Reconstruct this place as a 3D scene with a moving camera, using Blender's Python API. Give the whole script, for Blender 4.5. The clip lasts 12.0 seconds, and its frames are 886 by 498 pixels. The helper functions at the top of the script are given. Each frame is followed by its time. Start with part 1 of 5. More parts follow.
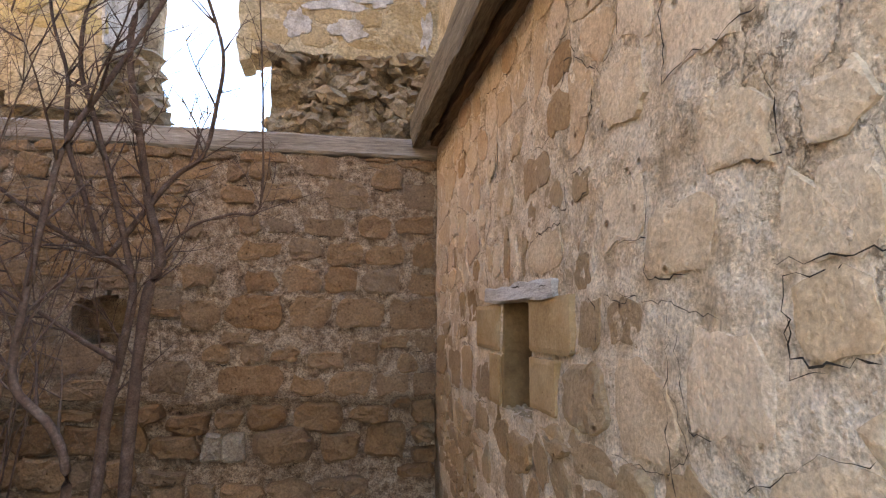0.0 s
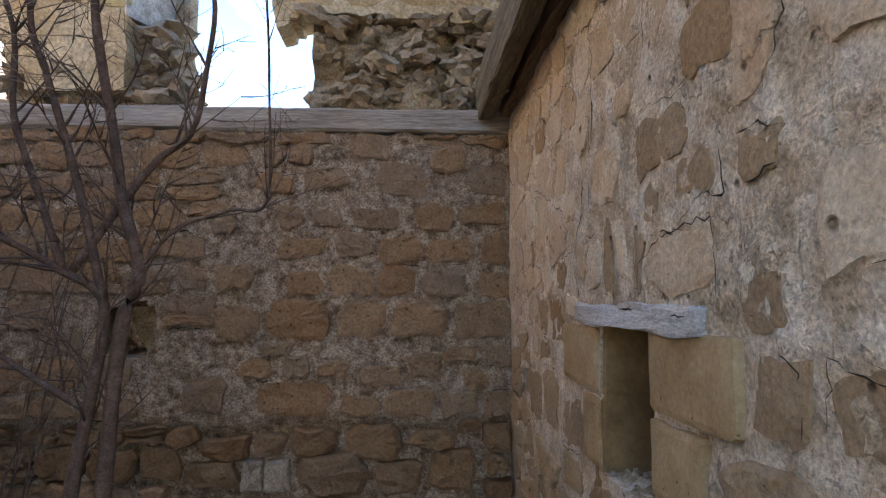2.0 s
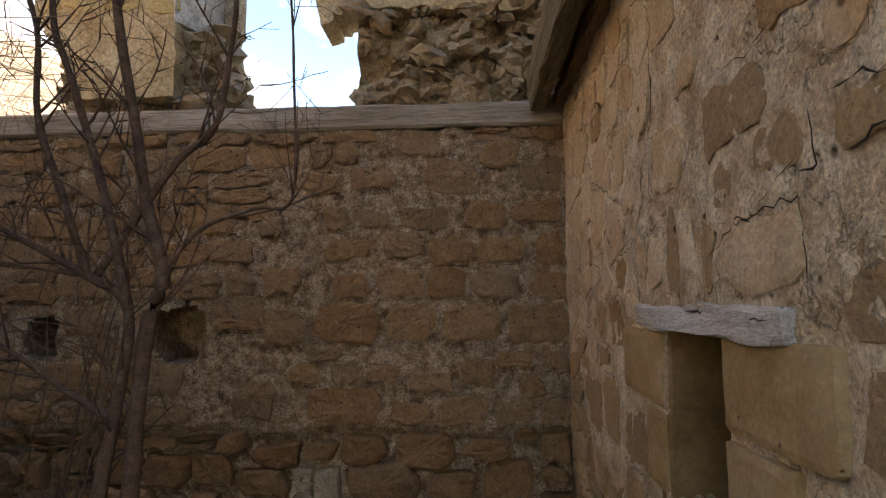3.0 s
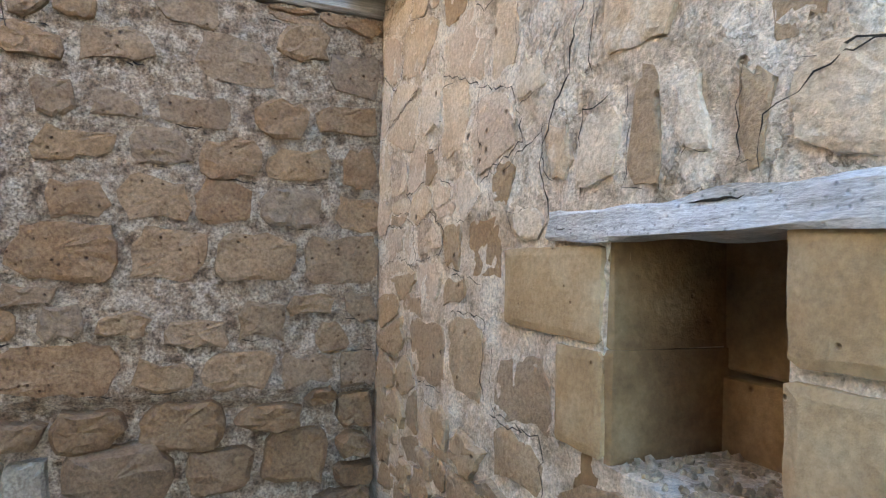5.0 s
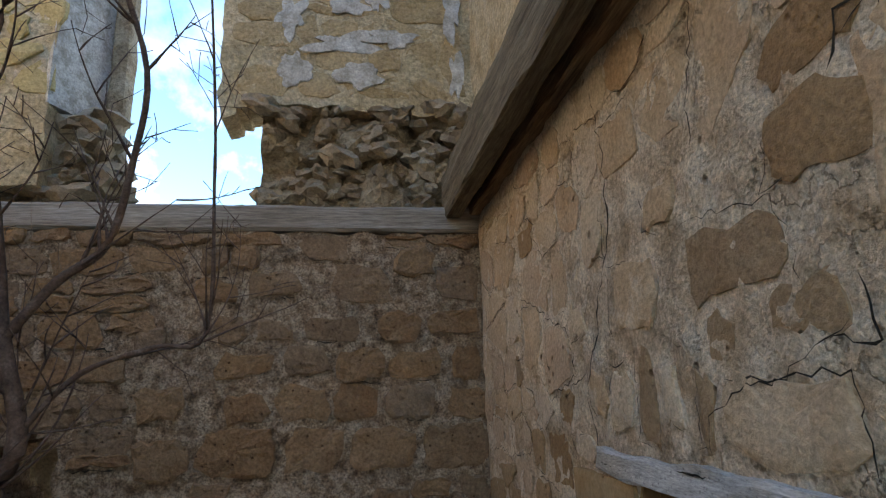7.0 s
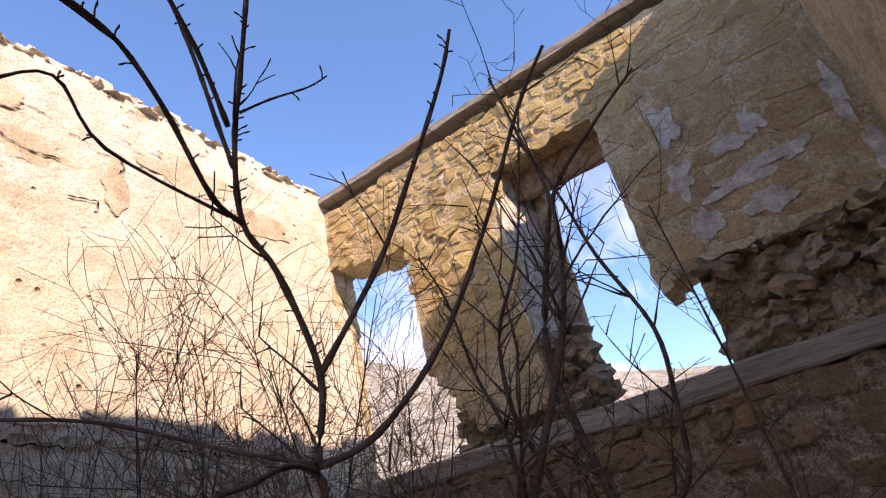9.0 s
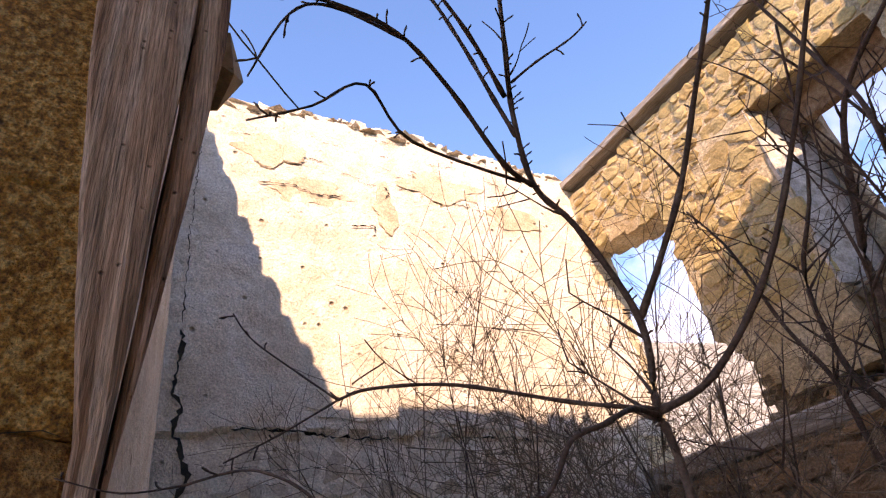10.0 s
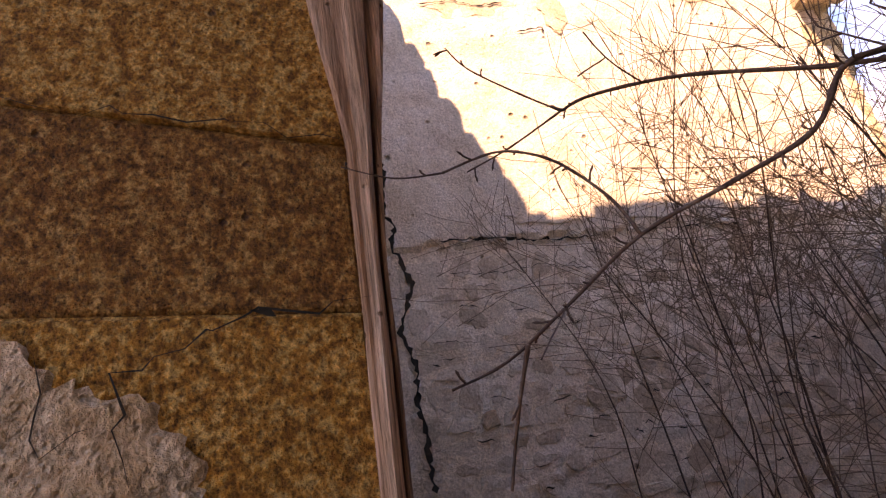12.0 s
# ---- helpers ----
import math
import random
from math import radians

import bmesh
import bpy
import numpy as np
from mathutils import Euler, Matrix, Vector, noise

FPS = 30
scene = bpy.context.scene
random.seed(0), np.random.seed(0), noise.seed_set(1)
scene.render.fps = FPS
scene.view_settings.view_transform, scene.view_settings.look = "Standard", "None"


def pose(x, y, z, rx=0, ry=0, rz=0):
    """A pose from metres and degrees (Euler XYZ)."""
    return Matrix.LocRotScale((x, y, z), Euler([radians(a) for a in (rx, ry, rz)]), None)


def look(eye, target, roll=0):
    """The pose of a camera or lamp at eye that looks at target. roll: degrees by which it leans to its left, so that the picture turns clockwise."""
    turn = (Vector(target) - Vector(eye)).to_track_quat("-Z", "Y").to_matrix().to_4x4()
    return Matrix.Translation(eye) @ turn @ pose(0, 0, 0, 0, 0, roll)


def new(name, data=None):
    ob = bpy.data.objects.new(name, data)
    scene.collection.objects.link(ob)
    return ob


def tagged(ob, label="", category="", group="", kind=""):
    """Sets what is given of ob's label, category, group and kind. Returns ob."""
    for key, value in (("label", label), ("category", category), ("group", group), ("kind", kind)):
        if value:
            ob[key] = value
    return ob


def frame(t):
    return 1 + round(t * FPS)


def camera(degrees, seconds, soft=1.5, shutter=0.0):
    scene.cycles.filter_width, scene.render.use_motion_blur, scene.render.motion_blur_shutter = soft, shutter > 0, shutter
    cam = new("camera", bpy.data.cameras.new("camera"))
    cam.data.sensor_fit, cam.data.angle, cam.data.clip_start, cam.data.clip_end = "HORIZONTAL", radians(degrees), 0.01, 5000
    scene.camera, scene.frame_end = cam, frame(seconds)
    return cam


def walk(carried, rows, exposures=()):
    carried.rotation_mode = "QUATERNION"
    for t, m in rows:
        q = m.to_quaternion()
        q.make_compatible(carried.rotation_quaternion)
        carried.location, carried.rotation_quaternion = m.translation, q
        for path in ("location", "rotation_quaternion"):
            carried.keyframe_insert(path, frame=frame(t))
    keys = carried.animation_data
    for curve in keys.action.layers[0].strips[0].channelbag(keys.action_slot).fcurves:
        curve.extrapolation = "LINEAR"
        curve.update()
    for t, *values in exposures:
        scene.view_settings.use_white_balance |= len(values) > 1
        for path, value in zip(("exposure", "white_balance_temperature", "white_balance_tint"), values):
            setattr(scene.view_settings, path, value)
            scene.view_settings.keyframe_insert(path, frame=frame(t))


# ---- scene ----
cam = camera(72.5, 12.0, soft=1.25)
PATH = [
    (0, (-0.673, -3.933, 1.471), (-0.318, -1.976, 1.684), 0.1),
    (0.5, (-0.57, -3.706, 1.525), (-0.256, -1.741, 1.727), -0.2),
    (1, (-0.571, -3.556, 1.533), (-0.287, -1.584, 1.71), 0.1),
    (1.5, (-0.585, -3.445, 1.601), (-0.315, -1.47, 1.756), 0.4),
    (2, (-0.553, -3.292, 1.6), (-0.443, -1.301, 1.756), -0.2),
    (2.5, (-0.495, -3.16, 1.604), (-0.586, -1.169, 1.772), -0.6),
    (2.7, (-0.48, -3.145, 1.602), (-0.585, -1.155, 1.769), -0.6),
    (4.3, (-0.709, -2.848, 1.535), (-0.305, -0.892, 1.642), -0.8),
    (4.5, (-0.755, -2.739, 1.506), (-0.188, -0.822, 1.573), -0.1),
    (5, (-0.709, -2.486, 1.468), (0.039, -0.632, 1.513), 1.2),
    (5.5, (-0.629, -2.375, 1.454), (0.53, -0.746, 1.507), 0.9),
    (6, (-0.667, -2.501, 1.511), (0.487, -0.869, 1.586), -0.1),
    (6.5, (-0.734, -2.809, 1.593), (0.096, -0.997, 1.763), -0.9),
    (7, (-0.651, -2.938, 1.741), (-0.348, -1.012, 2.185), -1.9),
    (7.2, (-0.635, -2.975, 1.747), (-0.534, -1.057, 2.305), -2.7),
    (8.8, (-0.755, -3.321, 1.925), (-1.447, -1.696, 2.863), -12.1),
    (9, (-0.769, -3.337, 1.925), (-1.613, -1.804, 2.895), -12.3),
    (9.5, (-0.809, -3.363, 1.917), (-1.975, -2.118, 2.961), -10.7),
    (10, (-0.831, -3.372, 1.897), (-2.219, -2.41, 2.969), -9.8),
    (10.5, (-0.862, -3.368, 1.859), (-2.429, -2.662, 2.881), -9.9),
    (11, (-0.891, -3.387, 1.827), (-2.584, -2.837, 2.739), -10.0),
    (11.5, (-0.897, -3.408, 1.801), (-2.676, -2.928, 2.58), -10.1),
    (12, (-0.908, -3.416, 1.781), (-2.739, -2.967, 2.449), -9.4),
]
EXPOSURES = [
    (0, 3.45, 10710, 28), (0.5, 2.92, 9240, 25), (1.0, 2.82, 9240, 25), (1.5, 3.25, 8148, 21), (2.0, 2.98, 8300, 20), (2.5, 2.65, 13650, 32), (2.7, 2.45, 13335, 29), (4.3, 3.45, 7421, 12),
    (4.7, 4.23, 7323, 10), (6.0, 4.3, 7226, 11), (6.6, 3.5, 7226, 14), (7.0, 2.5, 8568, 12), (7.2, 2.15, 9172, 12), (8.8, 1.52, 8400, 29), (10, 1.92, 9135, 36), (11, 2.25, 10290, 45), (12, 2.32, 11760, 52),
]
walk(cam, [(t, look(eye, target, roll)) for t, eye, target, roll in PATH], EXPOSURES)

# ---- sky and sun: low winter sun over the east wall ----
SUN = Vector((1.0, -0.40, 0.65)).normalized()
world = bpy.data.worlds.new("sky")
scene.world = world
world.use_nodes = True
wn, wl = world.node_tree.nodes, world.node_tree.links
sky = wn.new("ShaderNodeTexSky")
sky.sky_type, sky.sun_disc = "NISHITA", False
sky.sun_elevation = math.asin(SUN.z)
sky.sun_rotation = math.atan2(SUN.x, SUN.y)
sky.air_density, sky.dust_density, sky.ozone_density = 1.0, 0.0, 5.6
wn["Background"].inputs["Strength"].default_value = 0.15
# thin white clouds low in the sky
tc, cn = wn.new("ShaderNodeTexCoord"), wn.new("ShaderNodeTexNoise")
cn.inputs["Scale"].default_value, cn.inputs["Detail"].default_value, cn.inputs["Roughness"].default_value = 3.2, 7.0, 0.6
wl.new(tc.outputs["Generated"], cn.inputs["Vector"])
sep, low, puff, both, blend = (wn.new(k) for k in ("ShaderNodeSeparateXYZ", "ShaderNodeMapRange", "ShaderNodeMapRange", "ShaderNodeMath", "ShaderNodeMix"))
wl.new(tc.outputs["Generated"], sep.inputs["Vector"])
for node, a, b, c, d, src in ((low, 0.12, 0.62, 1.0, 0.0, sep.outputs["Z"]), (puff, 0.49, 0.66, 0.0, 1.0, cn.outputs["Fac"])):
    node.inputs["From Min"].default_value, node.inputs["From Max"].default_value = a, b
    node.inputs["To Min"].default_value, node.inputs["To Max"].default_value = c, d
    wl.new(src, node.inputs["Value"])
both.operation = "MULTIPLY"
wl.new(low.outputs["Result"], both.inputs[0])
wl.new(puff.outputs["Result"], both.inputs[1])
blend.data_type = "RGBA"
wl.new(both.outputs[0], blend.inputs[0])
deep = wn.new("ShaderNodeHueSaturation")
deep.inputs["Saturation"].default_value = 1.12
wl.new(sky.outputs["Color"], deep.inputs["Color"])
wl.new(deep.outputs["Color"], blend.inputs[6])
blend.inputs[7].default_value = (5.5, 5.6, 5.9, 1)
wl.new(blend.outputs[2], wn["Background"].inputs["Color"])
lamp = bpy.data.lights.new("sun", "SUN")
lamp.energy, lamp.angle, lamp.color = 2.45, radians(0.5), (1.0, 0.93, 0.82)
sun = new("sun", lamp)
sun.matrix_world = look(SUN * 50, (0, 0, 0))


# ---- materials ----
def ramp(nodes, stops):
    r = nodes.new("ShaderNodeValToRGB")
    e = r.color_ramp.elements
    while len(e) > 1:
        e.remove(e[-1])
    e[0].position, e[0].color = stops[0][0], (*stops[0][1], 1)
    for p, c in stops[1:]:
        e.new(p).color = (*c, 1)
    return r


def noise_node(n, l, scale, detail=6.0, rough=0.6, coord=None, stretch=None):
    t = n.new("ShaderNodeTexNoise")
    t.inputs["Scale"].default_value, t.inputs["Detail"].default_value = scale, detail
    t.inputs["Roughness"].default_value = rough
    if coord is not None:
        if stretch:
            m = n.new("ShaderNodeMapping")
            m.inputs["Scale"].default_value = stretch
            l.new(coord, m.inputs["Vector"])
            coord = m.outputs["Vector"]
        l.new(coord, t.inputs["Vector"])
    return t


def mix(n, l, kind, fac, a, b):
    m = n.new("ShaderNodeMix")
    m.data_type, m.blend_type = "RGBA", kind
    for sock, v in ((m.inputs[0], fac), (m.inputs[6], a), (m.inputs[7], b)):
        if hasattr(v, "links"):
            l.new(v, sock)
        elif isinstance(v, (int, float)):
            sock.default_value = v
        else:
            sock.default_value = (*v, 1)
    return m.outputs[2]


def surface(name, stops, scale=3.0, fine=60.0, grain=0.25, rough=0.92, bump=0.5, pits=0.0, stain=None, stain_at=0.55, island=False, each=None,
            stretch=None, depth=0.006, keep=0.72, split=0.0, holes=0.0):
    """Rough mineral or wooden surface: broad patches of colour, fine grain, pits, stains and relief."""
    m = bpy.data.materials.new(name)
    m.use_nodes = True
    n, l = m.node_tree.nodes, m.node_tree.links
    b = n["Principled BSDF"]
    b.inputs["Roughness"].default_value = rough
    b.inputs["Specular IOR Level"].default_value = 0.25
    geo = n.new("ShaderNodeNewGeometry")
    pos = geo.outputs["Position"]
    broad = noise_node(n, l, scale, 8, 0.62, pos, stretch)
    col = ramp(n, stops)
    l.new(broad.outputs["Fac"], col.inputs["Fac"])
    out = col.outputs["Color"]
    if each:
        info = n.new("ShaderNodeObjectInfo")
        er = ramp(n, each)
        l.new(geo.outputs["Random Per Island"] if island else info.outputs["Random"], er.inputs["Fac"])
        out = mix(n, l, "MIX", keep, out, er.outputs["Color"])
    if stain:
        st = noise_node(n, l, scale * 0.7, 5, 0.7, pos)
        sr = ramp(n, [(stain_at, (0, 0, 0)), (stain_at + 0.1, (1, 1, 1))])
        l.new(st.outputs["Color"], sr.inputs["Fac"])
        out = mix(n, l, "MIX", sr.outputs["Color"], out, stain)
    small = noise_node(n, l, fine, 4, 0.7, pos, stretch)
    gr = ramp(n, [(0.25, (1 - grain * 1.6,) * 3), (0.75, (1 + grain * 0.6,) * 3)])
    l.new(small.outputs["Fac"], gr.inputs["Fac"])
    out = mix(n, l, "MULTIPLY", 1.0, out, gr.outputs["Color"])
    height = small.outputs["Fac"]
    mid = noise_node(n, l, fine * 0.22, 6, 0.65, pos, stretch)
    add = n.new("ShaderNodeMath")
    add.operation = "ADD"
    l.new(mid.outputs["Fac"], add.inputs[0])
    half = n.new("ShaderNodeMath")
    half.operation = "MULTIPLY"
    half.inputs[1].default_value = 0.45
    l.new(height, half.inputs[0])
    l.new(half.outputs[0], add.inputs[1])
    height = add.outputs[0]
    if pits:
        v = n.new("ShaderNodeTexVoronoi")
        v.inputs["Scale"].default_value = fine * 0.8
        l.new(pos, v.inputs["Vector"])
        pr = ramp(n, [(0.05, (1 - pits,) * 3), (0.28, (1, 1, 1))])
        l.new(v.outputs["Distance"], pr.inputs["Fac"])
        out = mix(n, l, "MULTIPLY", 0.8, out, pr.outputs["Color"])
        pm = n.new("ShaderNodeMath")
        pm.operation = "MULTIPLY"
        l.new(height, pm.inputs[0])
        l.new(pr.outputs["Color"], pm.inputs[1])
        height = pm.outputs[0]
    if holes:
        hv = n.new("ShaderNodeTexVoronoi")
        hv.inputs["Scale"].default_value = holes
        l.new(pos, hv.inputs["Vector"])
        hr = ramp(n, [(0.08, (1, 1, 1)), (0.2, (0, 0, 0))])
        l.new(hv.outputs["Distance"], hr.inputs["Fac"])
        few = ramp(n, [(0.70, (0, 0, 0)), (0.74, (1, 1, 1))])
        l.new(hv.outputs["Color"], few.inputs["Fac"])
        at = n.new("ShaderNodeMath")
        at.operation = "MULTIPLY"
        l.new(hr.outputs["Color"], at.inputs[0])
        l.new(few.outputs["Color"], at.inputs[1])
        out = mix(n, l, "MULTIPLY", at.outputs[0], out, (0.42, 0.36, 0.30))
        deep_in = n.new("ShaderNodeMath")
        deep_in.operation = "SUBTRACT"
        l.new(height, deep_in.inputs[0])
        l.new(at.outputs[0], deep_in.inputs[1])
        height = deep_in.outputs[0]
    if split:
        cn = noise_node(n, l, split, 7, 0.6, pos)
        line = ramp(n, [(0.481, (0, 0, 0)), (0.489, (0.65, 0.65, 0.65)), (0.491, (0.65, 0.65, 0.65)), (0.499, (0, 0, 0))])
        l.new(cn.outputs["Fac"], line.inputs["Fac"])
        where = noise_node(n, l, split * 0.45, 3, 0.5, pos, (1.3, 1.3, 1.3))
        wr = ramp(n, [(0.47, (0, 0, 0)), (0.58, (1, 1, 1))])
        l.new(where.outputs["Fac"], wr.inputs["Fac"])
        both = n.new("ShaderNodeMath")
        both.operation = "MULTIPLY"
        l.new(line.outputs["Color"], both.inputs[0])
        l.new(wr.outputs["Color"], both.inputs[1])
        out = mix(n, l, "MIX", both.outputs[0], out, (0.24, 0.16, 0.10))
        low = n.new("ShaderNodeMath")
        low.operation = "SUBTRACT"
        l.new(height, low.inputs[0])
        l.new(both.outputs[0], low.inputs[1])
        height = low.outputs[0]
    bp = n.new("ShaderNodeBump")
    bp.inputs["Strength"].default_value, bp.inputs["Distance"].default_value = bump, depth
    l.new(height, bp.inputs["Height"])
    l.new(bp.outputs["Normal"], b.inputs["Normal"])
    l.new(out, b.inputs["Base Color"])
    return m


STONE_TINTS = [(0.0, (0.28, 0.15, 0.075)), (0.25, (0.37, 0.225, 0.125)), (0.5, (0.26, 0.185, 0.13)), (0.75, (0.35, 0.205, 0.105)), (1.0, (0.23, 0.155, 0.105))]
A_TINTS = [(0.0, (0.54, 0.33, 0.18)), (0.12, (0.64, 0.45, 0.29)), (0.3, (0.70, 0.54, 0.41)), (0.5, (0.60, 0.435, 0.31)), (0.75, (0.68, 0.51, 0.37)), (0.9, (0.60, 0.385, 0.29)), (1.0, (0.52, 0.305, 0.17))]
LOW_TINTS = [(0.0, (0.34, 0.19, 0.085)), (0.3, (0.45, 0.295, 0.16)), (0.6, (0.37, 0.25, 0.15)), (1.0, (0.48, 0.33, 0.19))]
SAND_A = [(0.34, (0.48, 0.31, 0.18)), (0.5, (0.63, 0.46, 0.305)), (0.62, (0.76, 0.61, 0.45))]
SAND = [(0.3, (0.30, 0.18, 0.10)), (0.5, (0.42, 0.29, 0.18)), (0.7, (0.52, 0.40, 0.27))]
SAND_B = [(0.3, (0.20, 0.11, 0.055)), (0.5, (0.31, 0.195, 0.11)), (0.7, (0.40, 0.28, 0.175))]
M_mortar_b = surface("grey_brown_mortar", [(0.34, (0.20, 0.125, 0.075)), (0.45, (0.365, 0.25, 0.165)), (0.60, (0.56, 0.435, 0.32))], 18, 95, 0.58, bump=1.0, pits=0.45, depth=0.02, split=11)
M_stone_b = surface("brown_sandstone", SAND_B, 9, 75, 0.38, bump=1.0, each=STONE_TINTS, depth=0.016, holes=30, keep=0.62, stain=(0.40, 0.32, 0.24), stain_at=0.66)
M_stone_b_rest = surface("brown_sandstone_rest", SAND_B, 9, 75, 0.38, bump=1.0, each=STONE_TINTS, island=True, depth=0.016, holes=30, keep=0.62, stain=(0.40, 0.32, 0.24), stain_at=0.66)
M_stone_foot = surface("dark_footing_boulder", SAND_B, 7, 70, 0.34, bump=1.0, each=[(0, (0.16, 0.08, 0.035)), (0.5, (0.24, 0.135, 0.065)), (1, (0.18, 0.115, 0.07))], depth=0.016, keep=0.7)
M_mortar_a = surface("cream_mortar", [(0.34, (0.54, 0.39, 0.25)), (0.46, (0.73, 0.56, 0.395)), (0.60, (0.90, 0.76, 0.59))], 8, 95, 0.4, bump=1.0, pits=0.2, depth=0.022, split=5, holes=20)
SMEAR = [(0.0, (0.60, 0.44, 0.28)), (0.3, (0.76, 0.62, 0.46)), (0.6, (0.58, 0.41, 0.25)), (0.8, (0.70, 0.53, 0.37)), (1.0, (0.80, 0.67, 0.52))]
M_smear = surface("stone_under_mortar_smear", SAND_A, 7, 85, 0.3, bump=0.9, each=SMEAR, depth=0.014, stain=(0.80, 0.68, 0.53), stain_at=0.58, keep=0.62, holes=15)
M_smear_rest = surface("stone_under_mortar_smear_rest", SAND_A, 7, 85, 0.3, bump=0.9, each=SMEAR, island=True, depth=0.014, stain=(0.80, 0.68, 0.53), stain_at=0.58, keep=0.62, holes=15)
M_stone_a = surface("tan_sandstone", SAND_A, 7, 80, 0.3, bump=1.0, each=A_TINTS, depth=0.012, stain=(0.72, 0.58, 0.43), stain_at=0.55, keep=0.62, holes=20, split=5)
M_stone_low = surface("bare_brown_stone", SAND, 8, 75, 0.3, bump=1.0, each=LOW_TINTS, depth=0.014, holes=22, stain=(0.60, 0.45, 0.29), stain_at=0.63)
# niche stone darkened to carry the shade under the lintel
M_reveal_shaded = surface("shaded_inner_stone", [(0.3, (0.15, 0.08, 0.035)), (0.5, (0.25, 0.15, 0.07)), (0.7, (0.33, 0.215, 0.115))], 6, 60, 0.18, bump=0.9, depth=0.006, holes=24)
M_grey_stone = surface("grey_squared_stone", [(0.3, (0.26, 0.20, 0.14)), (0.6, (0.42, 0.36, 0.28))], 12, 90, 0.35, bump=1.0, depth=0.015)
M_ochre = surface("ochre_ashlar", [(0.3, (0.30, 0.185, 0.085)), (0.5, (0.41, 0.275, 0.145)), (0.7, (0.50, 0.37, 0.22))], 6, 80, 0.2, bump=1.0, depth=0.006, stain=(0.34, 0.20, 0.09), stain_at=0.57, holes=42)
M_plaster_c = surface("cream_plaster", [(0.34, (0.70, 0.57, 0.42)), (0.5, (0.82, 0.71, 0.56)), (0.66, (0.88, 0.80, 0.68))], 5.0, 80, 0.3, bump=1.0, depth=0.024, stain=(0.66, 0.54, 0.40), stain_at=0.6, holes=12)
M_tan = surface("tan_under_plaster", [(0.34, (0.52, 0.40, 0.26)), (0.5, (0.66, 0.53, 0.37)), (0.66, (0.74, 0.62, 0.46))], 6, 70, 0.3, bump=1.0, depth=0.02)
M_stone_c = surface("pale_rubble", [(0.3, (0.40, 0.32, 0.23)), (0.6, (0.58, 0.50, 0.40))], 9, 80, 0.35, bump=1.0, each=[(0, (0.44, 0.33, 0.22)), (0.25, (0.68, 0.57, 0.44)), (0.7, (0.76, 0.66, 0.52)), (1, (0.48, 0.37, 0.26))], island=True, depth=0.01)
M_stone_c1 = surface("pale_rubble_pieces", [(0.3, (0.40, 0.32, 0.23)), (0.6, (0.58, 0.50, 0.40))], 9, 80, 0.35, bump=1.0, each=[(0, (0.44, 0.33, 0.22)), (0.25, (0.68, 0.57, 0.44)), (0.7, (0.76, 0.66, 0.52)), (1, (0.48, 0.37, 0.26))], depth=0.01)
YELLOW = [(0, (0.58, 0.42, 0.15)), (0.5, (0.66, 0.52, 0.24)), (1, (0.46, 0.31, 0.11))]
M_stone_u = surface("yellow_rubble", SAND, 8, 70, 0.3, bump=0.9, each=YELLOW, depth=0.01)
M_stone_u_rest = surface("yellow_rubble_rest", SAND, 8, 70, 0.3, bump=0.9, each=YELLOW, island=True, depth=0.01)
M_core = surface("earthy_rubble_core", [(0.3, (0.26, 0.17, 0.10)), (0.5, (0.44, 0.33, 0.21)), (0.7, (0.55, 0.45, 0.32))], 9, 60, 0.4, bump=1.0, depth=0.03)
M_stone_core = surface("rubble_lumps", [(0.3, (0.28, 0.19, 0.11)), (0.6, (0.48, 0.38, 0.26))], 9, 70, 0.3, bump=0.9, each=[(0, (0.22, 0.15, 0.095)), (0.5, (0.30, 0.225, 0.15)), (1, (0.42, 0.34, 0.25))], depth=0.01)
PORES = dict(bump=1.0, pits=0.35, depth=0.014, holes=48, keep=0.3)
M_jamb = surface("pitted_ochre_block", [(0.38, (0.25, 0.085, 0.012)), (0.5, (0.66, 0.30, 0.06)), (0.6, (0.95, 0.60, 0.22))], 95, 260, 0.6, each=[(0, (0.62, 0.265, 0.045)), (0.5, (0.74, 0.35, 0.08)), (1, (0.66, 0.29, 0.06))], **PORES)
M_jamb_dark = surface("pitted_brown_block", [(0.38, (0.15, 0.05, 0.01)), (0.5, (0.42, 0.18, 0.042)), (0.62, (0.74, 0.42, 0.15))], 95, 260, 0.6, each=[(0, (0.38, 0.155, 0.035)), (1, (0.46, 0.20, 0.05))], **PORES)
M_patch = surface("ochre_mortar_patch", [(0.34, (0.52, 0.33, 0.18)), (0.5, (0.70, 0.49, 0.31)), (0.66, (0.82, 0.64, 0.46))], 26, 110, 0.36, bump=1.0, depth=0.025, pits=0.25, split=12)
M_plaster_b = surface("ochre_plaster", [(0.3, (0.48, 0.335, 0.175)), (0.5, (0.66, 0.51, 0.31)), (0.7, (0.76, 0.63, 0.43))], 5, 50, 0.4, bump=1.0, depth=0.035, stain=(0.70, 0.63, 0.54), stain_at=0.62)
M_pier = surface("brown_rubble_in_plaster", [(0.3, (0.36, 0.23, 0.10)), (0.5, (0.50, 0.35, 0.17)), (0.7, (0.60, 0.46, 0.26))], 7, 60, 0.35, bump=1.0, depth=0.02, each=[(0, (0.48, 0.32, 0.165)), (0.5, (0.64, 0.48, 0.29)), (1, (0.56, 0.40, 0.23))], keep=0.5, stain=(0.58, 0.46, 0.31), stain_at=0.57)
